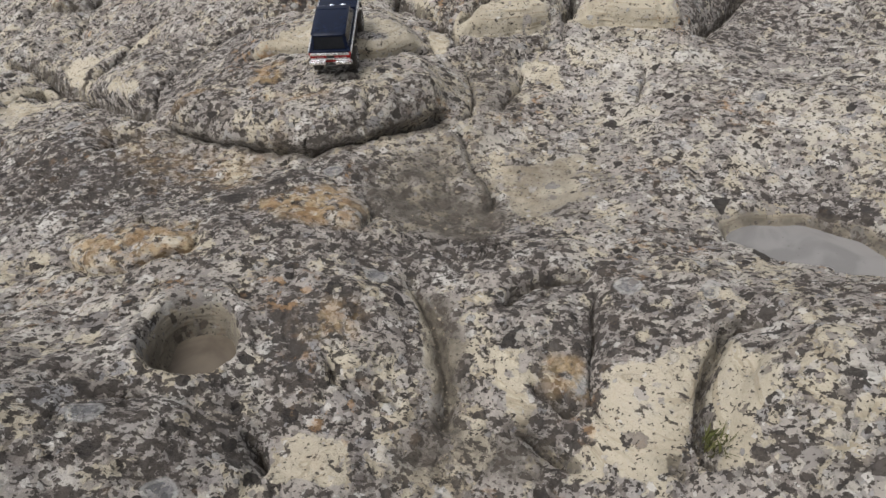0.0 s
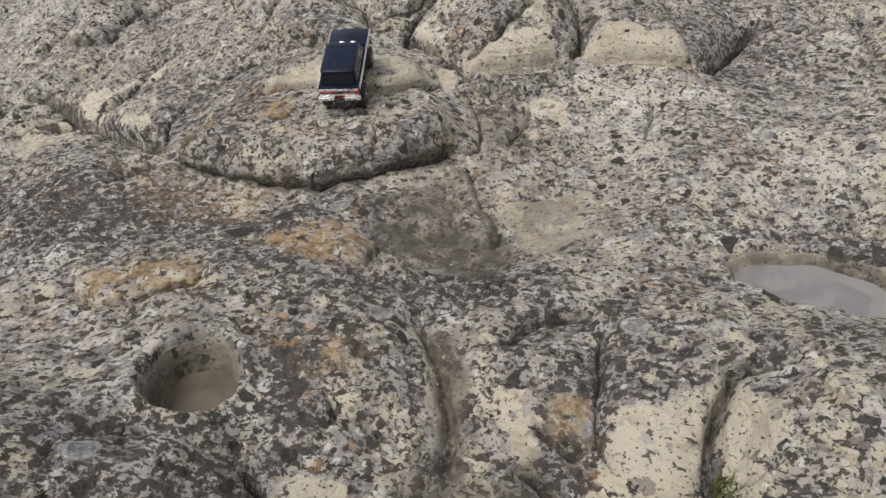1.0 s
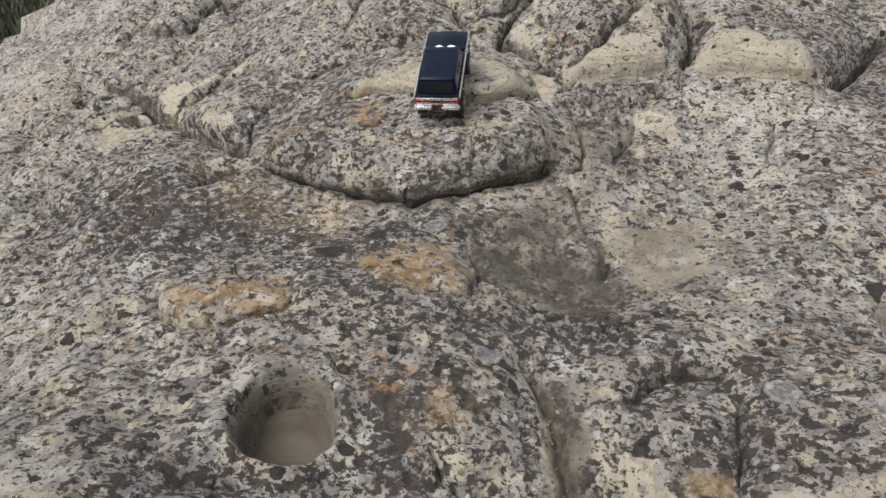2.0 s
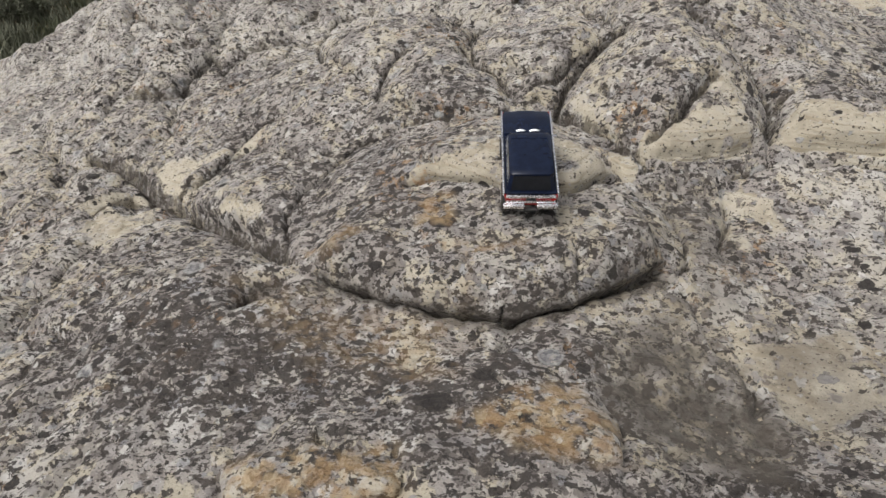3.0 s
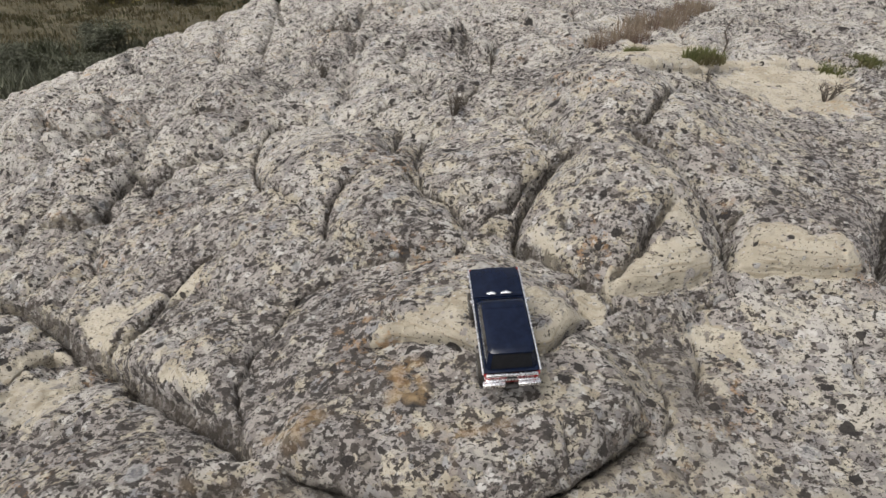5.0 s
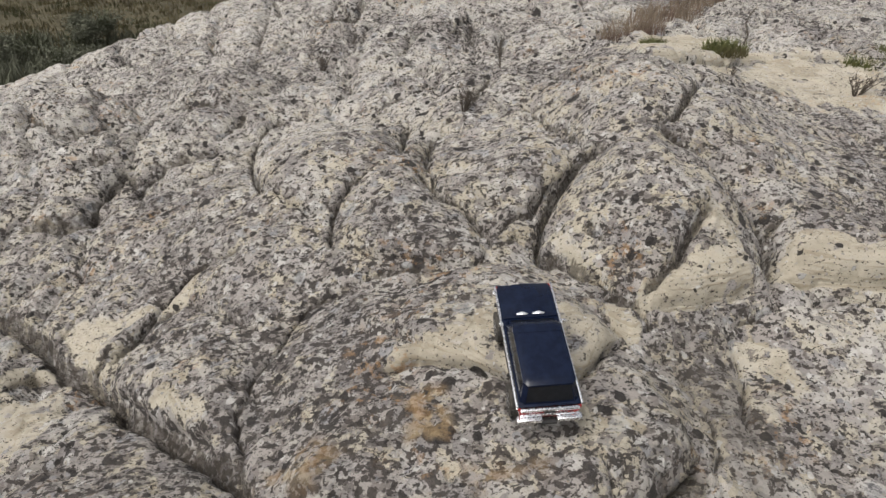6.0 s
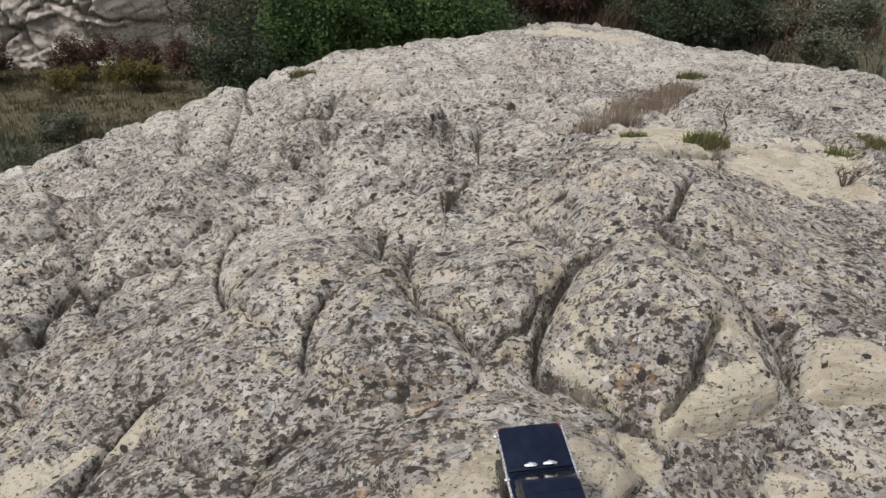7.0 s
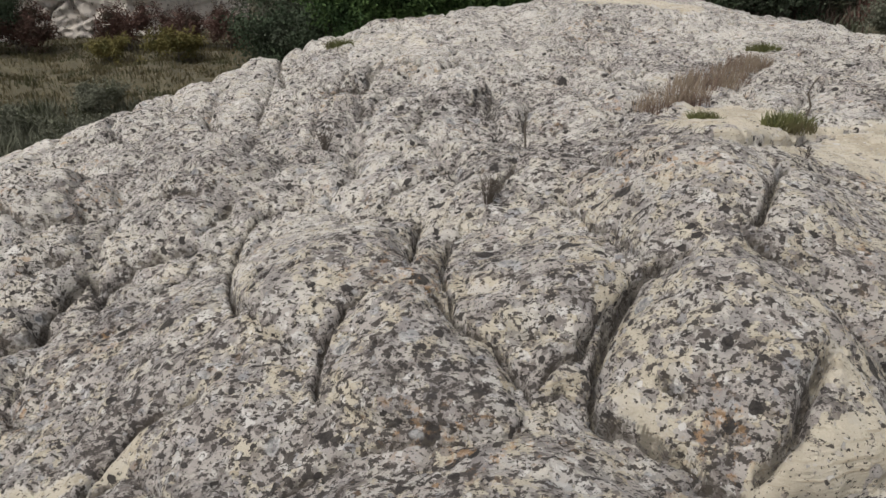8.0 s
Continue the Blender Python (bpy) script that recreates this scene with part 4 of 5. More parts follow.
# ---- building helpers ----
def part(name, bm, material, parent=None, label="", sharp=None):
    """Links a bmesh as one mesh object under a thing or a part."""
    me = bpy.data.meshes.new(name)
    bm.normal_update()
    bm.to_mesh(me)
    bm.free()
    me.materials.append(material)
    if sharp is not None:
        me.polygons.foreach_set("use_smooth", np.ones(len(me.polygons), bool))
        me.set_sharp_from_angle(angle=radians(sharp))
    ob = new(name, me)
    if parent is not None:
        ob.parent = parent
    if label:
        tagged(ob, label)
    return ob


def block(x0, x1, y0, y1, z0, z1, bevel=0.0, segments=2, bm=None):
    bm = bm or bmesh.new()
    r = bmesh.ops.create_cube(bm, size=1.0)
    for v in r["verts"]:
        v.co = Vector((x0 + (v.co.x + 0.5) * (x1 - x0), y0 + (v.co.y + 0.5) * (y1 - y0), z0 + (v.co.z + 0.5) * (z1 - z0)))
    if bevel:
        edges = list({e for v in r["verts"] for e in v.link_edges})
        bmesh.ops.bevel(bm, geom=edges, offset=bevel, segments=segments, profile=0.6, affect="EDGES")
    return bm


def plate(outline, x0, x1, bevel=0.0, axis="x"):
    """A 2D outline (y, z) pushed from x0 to x1 (or, with axis z, (x, y) from z0 to z1)."""
    bm = bmesh.new()
    def at(a, b, c):
        return (c, a, b) if axis == "x" else (a, b, c)
    low = [bm.verts.new(at(a, b, x0)) for a, b in outline]
    high = [bm.verts.new(at(a, b, x1)) for a, b in outline]
    bm.faces.new(low)
    bm.faces.new(high)
    n = len(outline)
    for i in range(n):
        bm.faces.new((low[i], low[(i + 1) % n], high[(i + 1) % n], high[i]))
    bmesh.ops.recalc_face_normals(bm, faces=bm.faces)
    if bevel:
        bmesh.ops.bevel(bm, geom=list(bm.edges), offset=bevel, segments=2, profile=0.6, affect="EDGES")
    return bm


def turned(profile, steps=32, axis="x", bm=None, at=(0, 0, 0)):
    """A profile of (along, radius) spun round the axis, closed at both ends."""
    bm = bm or bmesh.new()
    rings = []
    for a, r in profile:
        ring = []
        for k in range(steps):
            q = 2 * math.pi * k / steps
            c = (a, r * math.cos(q), r * math.sin(q)) if axis == "x" else ((r * math.cos(q), a, r * math.sin(q)) if axis == "y" else (r * math.cos(q), r * math.sin(q), a))
            ring.append(bm.verts.new(Vector(c) + Vector(at)))
        rings.append(ring)
    for p, q in zip(rings, rings[1:]):
        for k in range(steps):
            bm.faces.new((p[k], p[(k + 1) % steps], q[(k + 1) % steps], q[k]))
    bm.faces.new(rings[0])
    bm.faces.new(rings[-1])
    bmesh.ops.recalc_face_normals(bm, faces=bm.faces)
    return bm


def hull(sections, cap=True):
    """Skins closed cross-sections, each the same count of points."""
    bm = bmesh.new()
    rings = [[bm.verts.new(p) for p in s] for s in sections]
    n = len(rings[0])
    for p, q in zip(rings, rings[1:]):
        for k in range(n):
            bm.faces.new((p[k], p[(k + 1) % n], q[(k + 1) % n], q[k]))
    if cap:
        bm.faces.new(rings[0])
        bm.faces.new(rings[-1])
    bmesh.ops.recalc_face_normals(bm, faces=bm.faces)
    return bm


def tube(points, radii, sides=6, bm=None):
    """A tapering stem through points."""
    bm = bm or bmesh.new()
    rings = []
    for i, p in enumerate(points):
        p = Vector(p)
        way = Vector(points[min(i + 1, len(points) - 1)]) - Vector(points[max(i - 1, 0)])
        q = way.to_track_quat("Z", "Y")
        rings.append([bm.verts.new(p + q @ Vector((radii[i] * math.cos(6.2832 * k / sides), radii[i] * math.sin(6.2832 * k / sides), 0))) for k in range(sides)])
    for p, q in zip(rings, rings[1:]):
        for k in range(sides):
            bm.faces.new((p[k], p[(k + 1) % sides], q[(k + 1) % sides], q[k]))
    bm.faces.new(rings[-1])
    return bm


# ---- the remote-controlled off-road truck ----
# black paint, with the sky's blue reflection put into the base colour
BLACK = plain("black painted shell", (0.004, 0.007, 0.019), (0.007, 0.012, 0.030), 30.0, 0.16, 0.0, 0.0)
BLACK.node_tree.nodes["Principled BSDF"].inputs["Specular IOR Level"].default_value = 0.22
RED = plain("deep red painted shell", (0.30, 0.012, 0.012), (0.36, 0.018, 0.016), 30.0, 0.3, 0.0, 0.0, coat=0.6)
CHROME = plain("bright chrome", (0.85, 0.85, 0.87), (0.92, 0.92, 0.93), 40.0, 0.24, 1.0, 0.0)
TINT = plain("dark tinted window", (0.010, 0.011, 0.013), (0.016, 0.017, 0.020), 30.0, 0.08, 0.0, 0.0)
TINT.node_tree.nodes["Principled BSDF"].inputs["Specular IOR Level"].default_value = 0.2
RUBBER = plain("dusty tyre rubber", (0.035, 0.033, 0.030), (0.085, 0.075, 0.062), 35.0, 0.9, 0.0, 0.4, 0.002)
PLASTIC = plain("black plastic", (0.018, 0.018, 0.018), (0.030, 0.029, 0.028), 60.0, 0.55)
METAL = plain("satin wheel metal", (0.55, 0.55, 0.56), (0.66, 0.66, 0.67), 60.0, 0.3, 1.0, 0.0)
LAMP_RED = plain("red lamp lens", (0.35, 0.01, 0.01), (0.45, 0.02, 0.015), 60.0, 0.15, 0.0, 0.0)
LAMP_CLEAR = plain("headlight lens", (0.65, 0.66, 0.68), (0.75, 0.76, 0.78), 60.0, 0.12, 0.0, 0.0)


def arc(cy, cz, r, a0, a1, n=9):
    return [(cy + r * math.cos(radians(a0 + (a1 - a0) * k / (n - 1))), cz + r * math.sin(radians(a0 + (a1 - a0) * k / (n - 1)))) for k in range(n)]


def toy_truck():
    truck = new("toy_truck")
    front, back, wheel_r = 0.158, -0.154, 0.057
    belt, sill, w = 0.172, 0.100, 0.112
    # painted sides with wheel arches
    for s in (-1, 1):
        low = [(-0.258, sill + 0.018), (-0.262, belt - 0.012), (-0.256, belt), (0.262, belt - 0.004), (0.268, belt - 0.016), (0.266, sill + 0.018), (0.232, sill + 0.008)]
        low += arc(front, 0.085, 0.066, 12, 168)
        low += [(0.088, sill - 0.006), (-0.080, sill - 0.006)]
        low += arc(back, 0.085, 0.066, 12, 168)
        low += [(-0.228, sill + 0.008)]
        panel = plate(low, s * (w - 0.012), s * w, 0.0022)
        for v in panel.verts:
            v.co.x *= 1 - 0.16 * max(0.0, belt - 0.014 - v.co.z) / 0.07
        side = part("side_panel", panel, RED, truck, "deep red painted side panel", 35)
        part("trim_strip", block(min(s * (w - 0.001), s * (w + 0.006)), max(s * (w - 0.001), s * (w + 0.006)), -0.257, 0.262, belt - 0.010, belt + 0.003, 0.0015), CHROME, side, "chrome belt trim", 40)
        part("door_handle", block(min(s * (w - 0.004), s * (w + 0.001)), max(s * (w - 0.004), s * (w + 0.001)), -0.052, -0.026, belt - 0.026, belt - 0.021, 0.001), CHROME, side, "chrome door handle", 40)
        part("rocker_bar", tube([(s * 0.098, 0.085, 0.082), (s * 0.102, 0.03, 0.079), (s * 0.102, -0.04, 0.079), (s * 0.098, -0.078, 0.082)], [0.005] * 4, 8), PLASTIC, truck, "", 60)
        # fender flares
        for cy in (front, back):
            flare = hull([[(s * (w - 0.004 + e), cy + r * math.cos(radians(a)), 0.085 + r * math.sin(radians(a))) for e, r in ((0, 0.0655), (0.010, 0.0675), (0.010, 0.0715), (0, 0.0745))] for a in np.linspace(8, 172, 15)])
            part("fender_flare", flare, PLASTIC, truck, "", 40)
    # bonnet: a low crowned panel with two raised ribs
    secs = []
    for y, z, hw in ((0.114, 0.1795, w - 0.002), (0.14, 0.180, w - 0.001), (0.19, 0.178, w - 0.001), (0.245, 0.174, w - 0.002), (0.264, 0.168, w - 0.004)):
        secs.append([(-hw, y, z - 0.018), (-hw, y, z - 0.004), (-hw * 0.93, y, z), (-hw * 0.45, y, z + 0.0015), (-hw * 0.40, y, z + 0.004), (0, y, z + 0.005), (hw * 0.40, y, z + 0.004), (hw * 0.45, y, z + 0.0015), (hw * 0.93, y, z), (hw, y, z - 0.004), (hw, y, z - 0.018)])
    part("bonnet", hull(secs), BLACK, truck, "glossy black bonnet", 30)
    part("cowl", block(-w + 0.004, w - 0.004, 0.098, 0.118, 0.165, 0.182, 0.003), BLACK, truck, "", 40)
    for x0, x1 in ((-0.052, -0.008), (0.010, 0.058)):
        bm = tube([(x0, 0.112, 0.1835), ((x0 + x1) / 2, 0.115, 0.186), (x1, 0.110, 0.1855)], [0.0036, 0.0066, 0.0016], 6)
        tube([(x0, 0.112, 0.1835), ((x0 + x1) / 2, 0.107, 0.188), (x1 - 0.006, 0.1045, 0.1895)], [0.0030, 0.0046, 0.0016], 6, bm)
        part("wiper", bm, CHROME, truck, "bright metal windscreen wiper", 60)
    part("body_deck", block(-w + 0.0005, w - 0.0005, -0.258, 0.118, belt - 0.003, belt + 0.0035, 0.0015), BLACK, truck, "", 40)
    # cabin: tapering glass house under a roof cap
    base_y, roof_y = (0.105, -0.256), (0.020, -0.224)
    roof_z, rw = 0.248, 0.090
    def ring(f, inset=0.0):
        yf, yb = base_y[0] + (roof_y[0] - base_y[0]) * f, base_y[1] + (roof_y[1] - base_y[1]) * f
        hw = (w - 0.004) + (rw - w + 0.004) * f - inset
        z = 0.166 + (roof_z - 0.166) * f
        c = 0.014
        yf, yb = yf - inset, yb + inset
        return [(-hw + c, yf, z), (hw - c, yf, z), (hw, yf - c, z), (hw, yb + c, z), (hw - c, yb, z), (-hw + c, yb, z), (-hw, yb + c, z), (-hw, yf - c, z)]
    part("cabin", hull([ring(0.0, 0.003), ring(0.5, 0.003), ring(1.0, 0.003)]), BLACK, truck, "", 30)
    cap = hull([ring(0.90, -0.001), ring(0.97, -0.002), ring(1.03, 0.004), ring(1.07, 0.012), ring(1.085, 0.030)])
    roof = part("roof", cap, BLACK, truck, "glossy black roof cap", 40)
    part("roof_rib", block(-rw + 0.012, rw - 0.012, roof_y[0] - 0.045, roof_y[0] - 0.040, roof_z + 0.004, roof_z + 0.0085, 0.0015), BLACK, roof, "", 40)
    def lerp(a, b, f):
        return a + (b - a) * f
    def pane(corners, out, name, label):
        bm = bmesh.new()
        o = Vector(out)
        a = [bm.verts.new(Vector(c) - o * 0.002) for c in corners]
        b = [bm.verts.new(Vector(c) + o * 0.0015) for c in corners]
        bm.faces.new(a)
        bm.faces.new(b)
        for i in range(4):
            bm.faces.new((a[i], a[(i + 1) % 4], b[(i + 1) % 4], b[i]))
        bmesh.ops.recalc_face_normals(bm, faces=bm.faces)
        bmesh.ops.bevel(bm, geom=list(bm.edges), offset=0.0008, segments=1, affect="EDGES")
        part(name, bm, TINT, truck, label)
    def on(f, hw_in, y_in, front_):
        hw = (w - 0.007) + (rw - w + 0.004) * f - hw_in
        y = (lerp(base_y[0], roof_y[0], f) - 0.003) if front_ else (lerp(base_y[1], roof_y[1], f) + 0.003)
        return hw, y, 0.166 + (roof_z - 0.166) * f
    for front_, nm in ((True, "windscreen"), (False, "rear_window")):
        h0, y0, z0 = on(0.20, 0.018, 0, front_)
        h1, y1, z1 = on(0.86, 0.014, 0, front_)
        pane([(-h0, y0, z0), (h0, y0, z0), (h1, y1, z1), (-h1, y1, z1)], (0, 0.8 if front_ else -0.8, 0.5), nm, "dark glossy window")
    for s in (-1, 1):
        for fa, fb in ((0.10, 0.42), (0.46, 0.93)):
            pts = []
            for f, u in ((0.22, fa), (0.22, fb), (0.86, fb), (0.86, fa)):
                hw, yf, z = on(f, 0, 0, True)
                _, yb, _ = on(f, 0, 0, False)
                pts.append((s * hw, lerp(yf - 0.012, yb + 0.012, u), z))
            pane(pts, (s, 0, 0.25), "side_window", "dark tinted side window")
        part("window_trim", tube([(s * (w - 0.003), 0.030, belt + 0.003), (s * (w - 0.003), -0.10, belt + 0.003), (s * (w - 0.003), -0.245, belt + 0.003)], [0.0016] * 3, 6), PLASTIC, truck, "", 60)
        mirror = part("mirror", block(min(s * 0.112, s * 0.130), max(s * 0.112, s * 0.130), 0.062, 0.070, 0.180, 0.197, 0.003), CHROME, truck, "chrome door mirror", 40)
        part("mirror_arm", tube([(s * 0.106, 0.072, 0.174), (s * 0.117, 0.067, 0.182)], [0.0018, 0.0018], 6), CHROME, mirror, "", 60)
    # tailgate and bumpers
    part("tailgate", block(-w + 0.006, w - 0.006, -0.262, -0.250, sill + 0.014, belt - 0.016, 0.003), RED, truck, "red tailgate", 40)
    for z in (belt - 0.013, sill + 0.033):
        part("tailgate_trim", block(-w + 0.008, w - 0.008, -0.2700, -0.2605, z, z + 0.011, 0.0015), CHROME, truck, "chrome tailgate strip", 40)
    for s in (-1, 1):
        part("tail_lamp", block(min(s * 0.086, s * 0.105), max(s * 0.086, s * 0.105), -0.266, -0.258, sill + 0.026, belt - 0.016, 0.002), LAMP_RED, truck, "red tail lamp", 40)
        part("rear_bumper", block(min(s * 0.026, s * 0.116), max(s * 0.026, s * 0.116), -0.284, -0.262, sill + 0.014, sill + 0.030, 0.004), CHROME, truck, "chrome rear bumper half", 40)
        part("headlight", turned([(0.262, 0.0), (0.262, 0.017), (0.269, 0.017), (0.273, 0.012), (0.274, 0.001)], 20, "y", None, (s * 0.082, 0, 0.143)), LAMP_CLEAR, truck, "round clear headlight", 40)
    part("bumper_step", block(-0.028, 0.028, -0.281, -0.262, sill - 0.004, sill + 0.006, 0.002), PLASTIC, truck, "", 40)
    part("number_plate", block(-0.020, 0.020, -0.2668, -0.2625, sill + 0.041, sill + 0.054, 0.001), PLASTIC, truck, "", 40)
    part("front_bumper", block(-0.116, 0.116, 0.272, 0.290, sill - 0.002, sill + 0.016, 0.004), CHROME, truck, "chrome front bumper", 40)
    grille = part("grille", block(-w + 0.006, w - 0.006, 0.256, 0.268, sill + 0.018, belt - 0.006, 0.003), PLASTIC, truck, "", 40)
    for k in range(4):
        part("grille_bar", block(-0.060, 0.060, 0.267, 0.2705, 0.128 + 0.009 * k, 0.131 + 0.009 * k, 0.0008), CHROME, grille, "", 40)
    # chassis
    for s in (-1, 1):
        part("frame_rail", block(s * 0.036 - 0.006, s * 0.036 + 0.006, -0.255, 0.270, 0.086, 0.104, 0.002), PLASTIC, truck, "", 40)
    part("floor_pan", block(-0.098, 0.098, -0.246, 0.250, 0.106, 0.118, 0.004), PLASTIC, truck, "", 40)
    part("gearbox", block(-0.026, 0.026, -0.030, 0.045, 0.072, 0.106, 0.006), PLASTIC, truck, "", 40)
    for cy in (front, back):
        part("axle", turned([(-0.086, 0.009), (-0.03, 0.010), (-0.012, 0.018), (0.016, 0.018), (0.03, 0.010), (0.086, 0.009)], 14, "x", None, (0, cy, wheel_r)), PLASTIC, truck, "", 50)
        for s in (-1, 1):
            part("shock_absorber", turned([(0.066, 0.006), (0.100, 0.006), (0.101, 0.0035), (0.125, 0.0035)], 10, "z", None, (s * 0.058, cy - 0.020, 0)), METAL, truck, "", 50)
    # wheels
    for cy in (front, back):
        for s in (-1, 1):
            cx, hw = s * 0.100, 0.0225
            bm = turned([(-hw, 0.028), (-hw, 0.040), (-hw * 0.93, 0.050), (-hw * 0.72, 0.0545), (0, 0.0555), (hw * 0.72, 0.0545), (hw * 0.93, 0.050), (hw, 0.040), (hw, 0.028)], 40, "x")
            for k in range(26):
                for row in (-1, 0, 1):
                    q = radians(k * 360 / 26 + (7 if row == 0 else 0))
                    lug = block(row * 0.0145 - 0.0062, row * 0.0145 + 0.0062, -0.0038, 0.0038, 0.0535, 0.0578 if row == 0 else 0.0570)
                    lug.transform(Matrix.Rotation(q, 4, "X"))
                    tmp = bpy.data.meshes.new("lug")
                    lug.to_mesh(tmp)
                    lug.free()
                    bm.from_mesh(tmp)
                    bpy.data.meshes.remove(tmp)
            wheel = part("wheel", bm, RUBBER, truck, "dusty knobbly off-road tyre", 35)
            wheel.location = (cx, cy, wheel_r)
            o = s * hw
            bm = turned([(o * 0.2, 0.0275), (o * 0.98, 0.0285), (o * 1.04, 0.0270), (o * 0.90, 0.0240), (o * 0.55, 0.0200), (o * 0.50, 0.010), (o * 0.98, 0.0085), (o * 1.05, 0.0055)], 24, "x")
            for k in range(6):
                q = 6.2832 * k / 6
                turned([(o * 0.50, 0.0022), (o * 0.62, 0.0020)], 6, "x", bm, (0, 0.0155 * math.cos(q), 0.0155 * math.sin(q)))
            part("rim", bm, METAL, wheel, "silver metal rim", 40)
    return truck


truck = toy_truck()
tagged(truck, "black and red toy off-road truck with chrome trim on rock", "toy truck")
TRUCK = (-0.507, 3.125, -0.5)
contact = []
for s, y in ((-1, 0.158), (1, 0.158), (-1, -0.154), (1, -0.154)):
    q = radians(TRUCK[2])
    px, py = TRUCK[0] + s * 0.1 * math.cos(q) - y * math.sin(q), TRUCK[1] + s * 0.1 * math.sin(q) + y * math.cos(q)
    contact.append(Vector((px, py, max(rock_z(px + 0.02 * a, py + 0.03 * b) for a in (-1, 0, 1) for b in (-1, 0, 1)))))
ahead = ((contact[0] + contact[1]) - (contact[2] + contact[3])).normalized()
right = ((contact[1] + contact[3]) - (contact[0] + contact[2])).normalized()
up = right.cross(ahead).normalized()
right = ahead.cross(up)
middle = sum(contact, Vector()) / 4
truck.matrix_world = Matrix((right, ahead, up)).transposed().to_4x4()
truck.matrix_world = Matrix.Translation(middle + Vector((0, 0, 0.002))) @ truck.matrix_world @ Matrix.Diagonal((0.86, 0.945, 0.92, 1))


# ---- silt and water in the pans ----
def pond(name, cx, cy, rx, ry, turn, z, material):
    bm = bmesh.new()
    rings = []
    for f in (1.0, 0.6, 0.2):
        ring = []
        for k in range(48):
            q = 6.2832 * k / 48
            a, b = f * rx * math.cos(q), f * ry * math.sin(q)
            ring.append(bm.verts.new((cx + a * math.cos(turn) - b * math.sin(turn), cy + a * math.sin(turn) + b * math.cos(turn), z)))
        rings.append(ring)
    for p, q in zip(rings, rings[1:]):
        for k in range(48):
            bm.faces.new((p[k], p[(k + 1) % 48], q[(k + 1) % 48], q[k]))
    bm.faces.new(rings[-1])
    return part(name, bm, material, None, "", 60)


def silt(name, a, b, rough):
    k = Mat(name, rough)
    swirl = k.noise(3.5, 3.0, 0.5, 2.2)
    col = k.mix(k.step(swirl, 0.35, 0.65), a, b)
    col = k.mix(k.step(k.noise(60.0, 4.0, 0.6), 0.66, 0.72, 0.0, 0.7), col, (0.07, 0.06, 0.05))
    k.colour(col).rough(k.step(k.noise(9.0, 4.0), 0.3, 0.7, rough * 0.7, min(rough * 1.4, 1.0)))
    k.bump(k.noise(50.0, 4.0), 0.15, 0.002)
    return k.m


PUDDLE = silt("grey silty puddle", (0.17, 0.164, 0.160), (0.215, 0.207, 0.202), 0.18)
HOLE_MUD = silt("brown mud in the pothole", (0.075, 0.06, 0.046), (0.125, 0.102, 0.078), 0.5)
puddle = pond("puddle", POOL[0], POOL[1], POOL[2] * 1.02, POOL[3] * 1.02, -0.3, pool_floor + 0.016, PUDDLE)
tagged(puddle, "shallow grey silty puddle lying in a pan of the rock", "puddle", kind="structure")
mud = pond("mud", HOLE[0], HOLE[1], HOLE[2] * 1.0, HOLE[3] * 1.0, 0.15, hole_floor + 0.014, HOLE_MUD)
tagged(mud, "smooth brown mud on the floor of a round pothole", "mud", kind="structure")


# ---- scrub, bushes and the cliff beyond the outcrop ----
def leaves(centres, spread, count, size, rng, flat=0.35, long=1.7):
    """Many small pointed leaves scattered round centres: vertices and faces."""
    c = centres[rng.integers(0, len(centres), count)]
    p = c + rng.normal(0, 1, (count, 3)) * spread
    a = rng.normal(0, 1, (count, 3))
    a /= np.linalg.norm(a, axis=1, keepdims=True)
    b = np.cross(a, rng.normal(0, 1, (count, 3)))
    b /= np.linalg.norm(b, axis=1, keepdims=True)
    s = size * rng.uniform(0.6, 1.4, (count, 1))
    n = np.cross(a, b) * s * flat * 0.5
    v = np.stack([p - a * s * long / 2, p + b * s / 2 + n, p + a * s * long / 2, p - b * s / 2 + n], 1).reshape(-1, 3)
    f = np.arange(count * 4).reshape(-1, 4)
    return v, f


def blades(roots, heights, width, lean, rng):
    """Grass: one narrow bent blade a root, of two pieces."""
    n = len(roots)
    q = rng.uniform(0, 6.2832, n)
    side = np.stack([np.cos(q), np.sin(q), np.zeros(n)], -1) * (width * rng.uniform(0.6, 1.3, (n, 1)))
    t = rng.uniform(0, 6.2832, n)
    out = np.stack([np.cos(t), np.sin(t), np.zeros(n)], -1) * (heights * lean * rng.uniform(0.1, 1.0, n))[:, None]
    up = np.stack([np.zeros(n), np.zeros(n), heights], -1)
    m = roots + up * 0.55 + out * 0.35
    v = np.stack([roots - side, roots + side, m + side * 0.8, m - side * 0.8, roots + up + out], 1).reshape(-1, 3)
    base = np.arange(n)[:, None] * 5
    quads = (base + np.array([[0, 1, 2, 3]])).tolist()
    tips = (base + np.array([[3, 2, 4]])).tolist()
    return v, quads + tips


def mesh_of(name, v, f, material, parent=None, label=""):
    me = bpy.data.meshes.new(name)
    me.from_pydata(v.tolist() if not isinstance(v, list) else v, [], f if isinstance(f, list) else f.tolist())
    me.materials.append(material)
    ob = new(name, me)
    if parent is not None:
        ob.parent = parent
    if label:
        tagged(ob, label)
    return ob


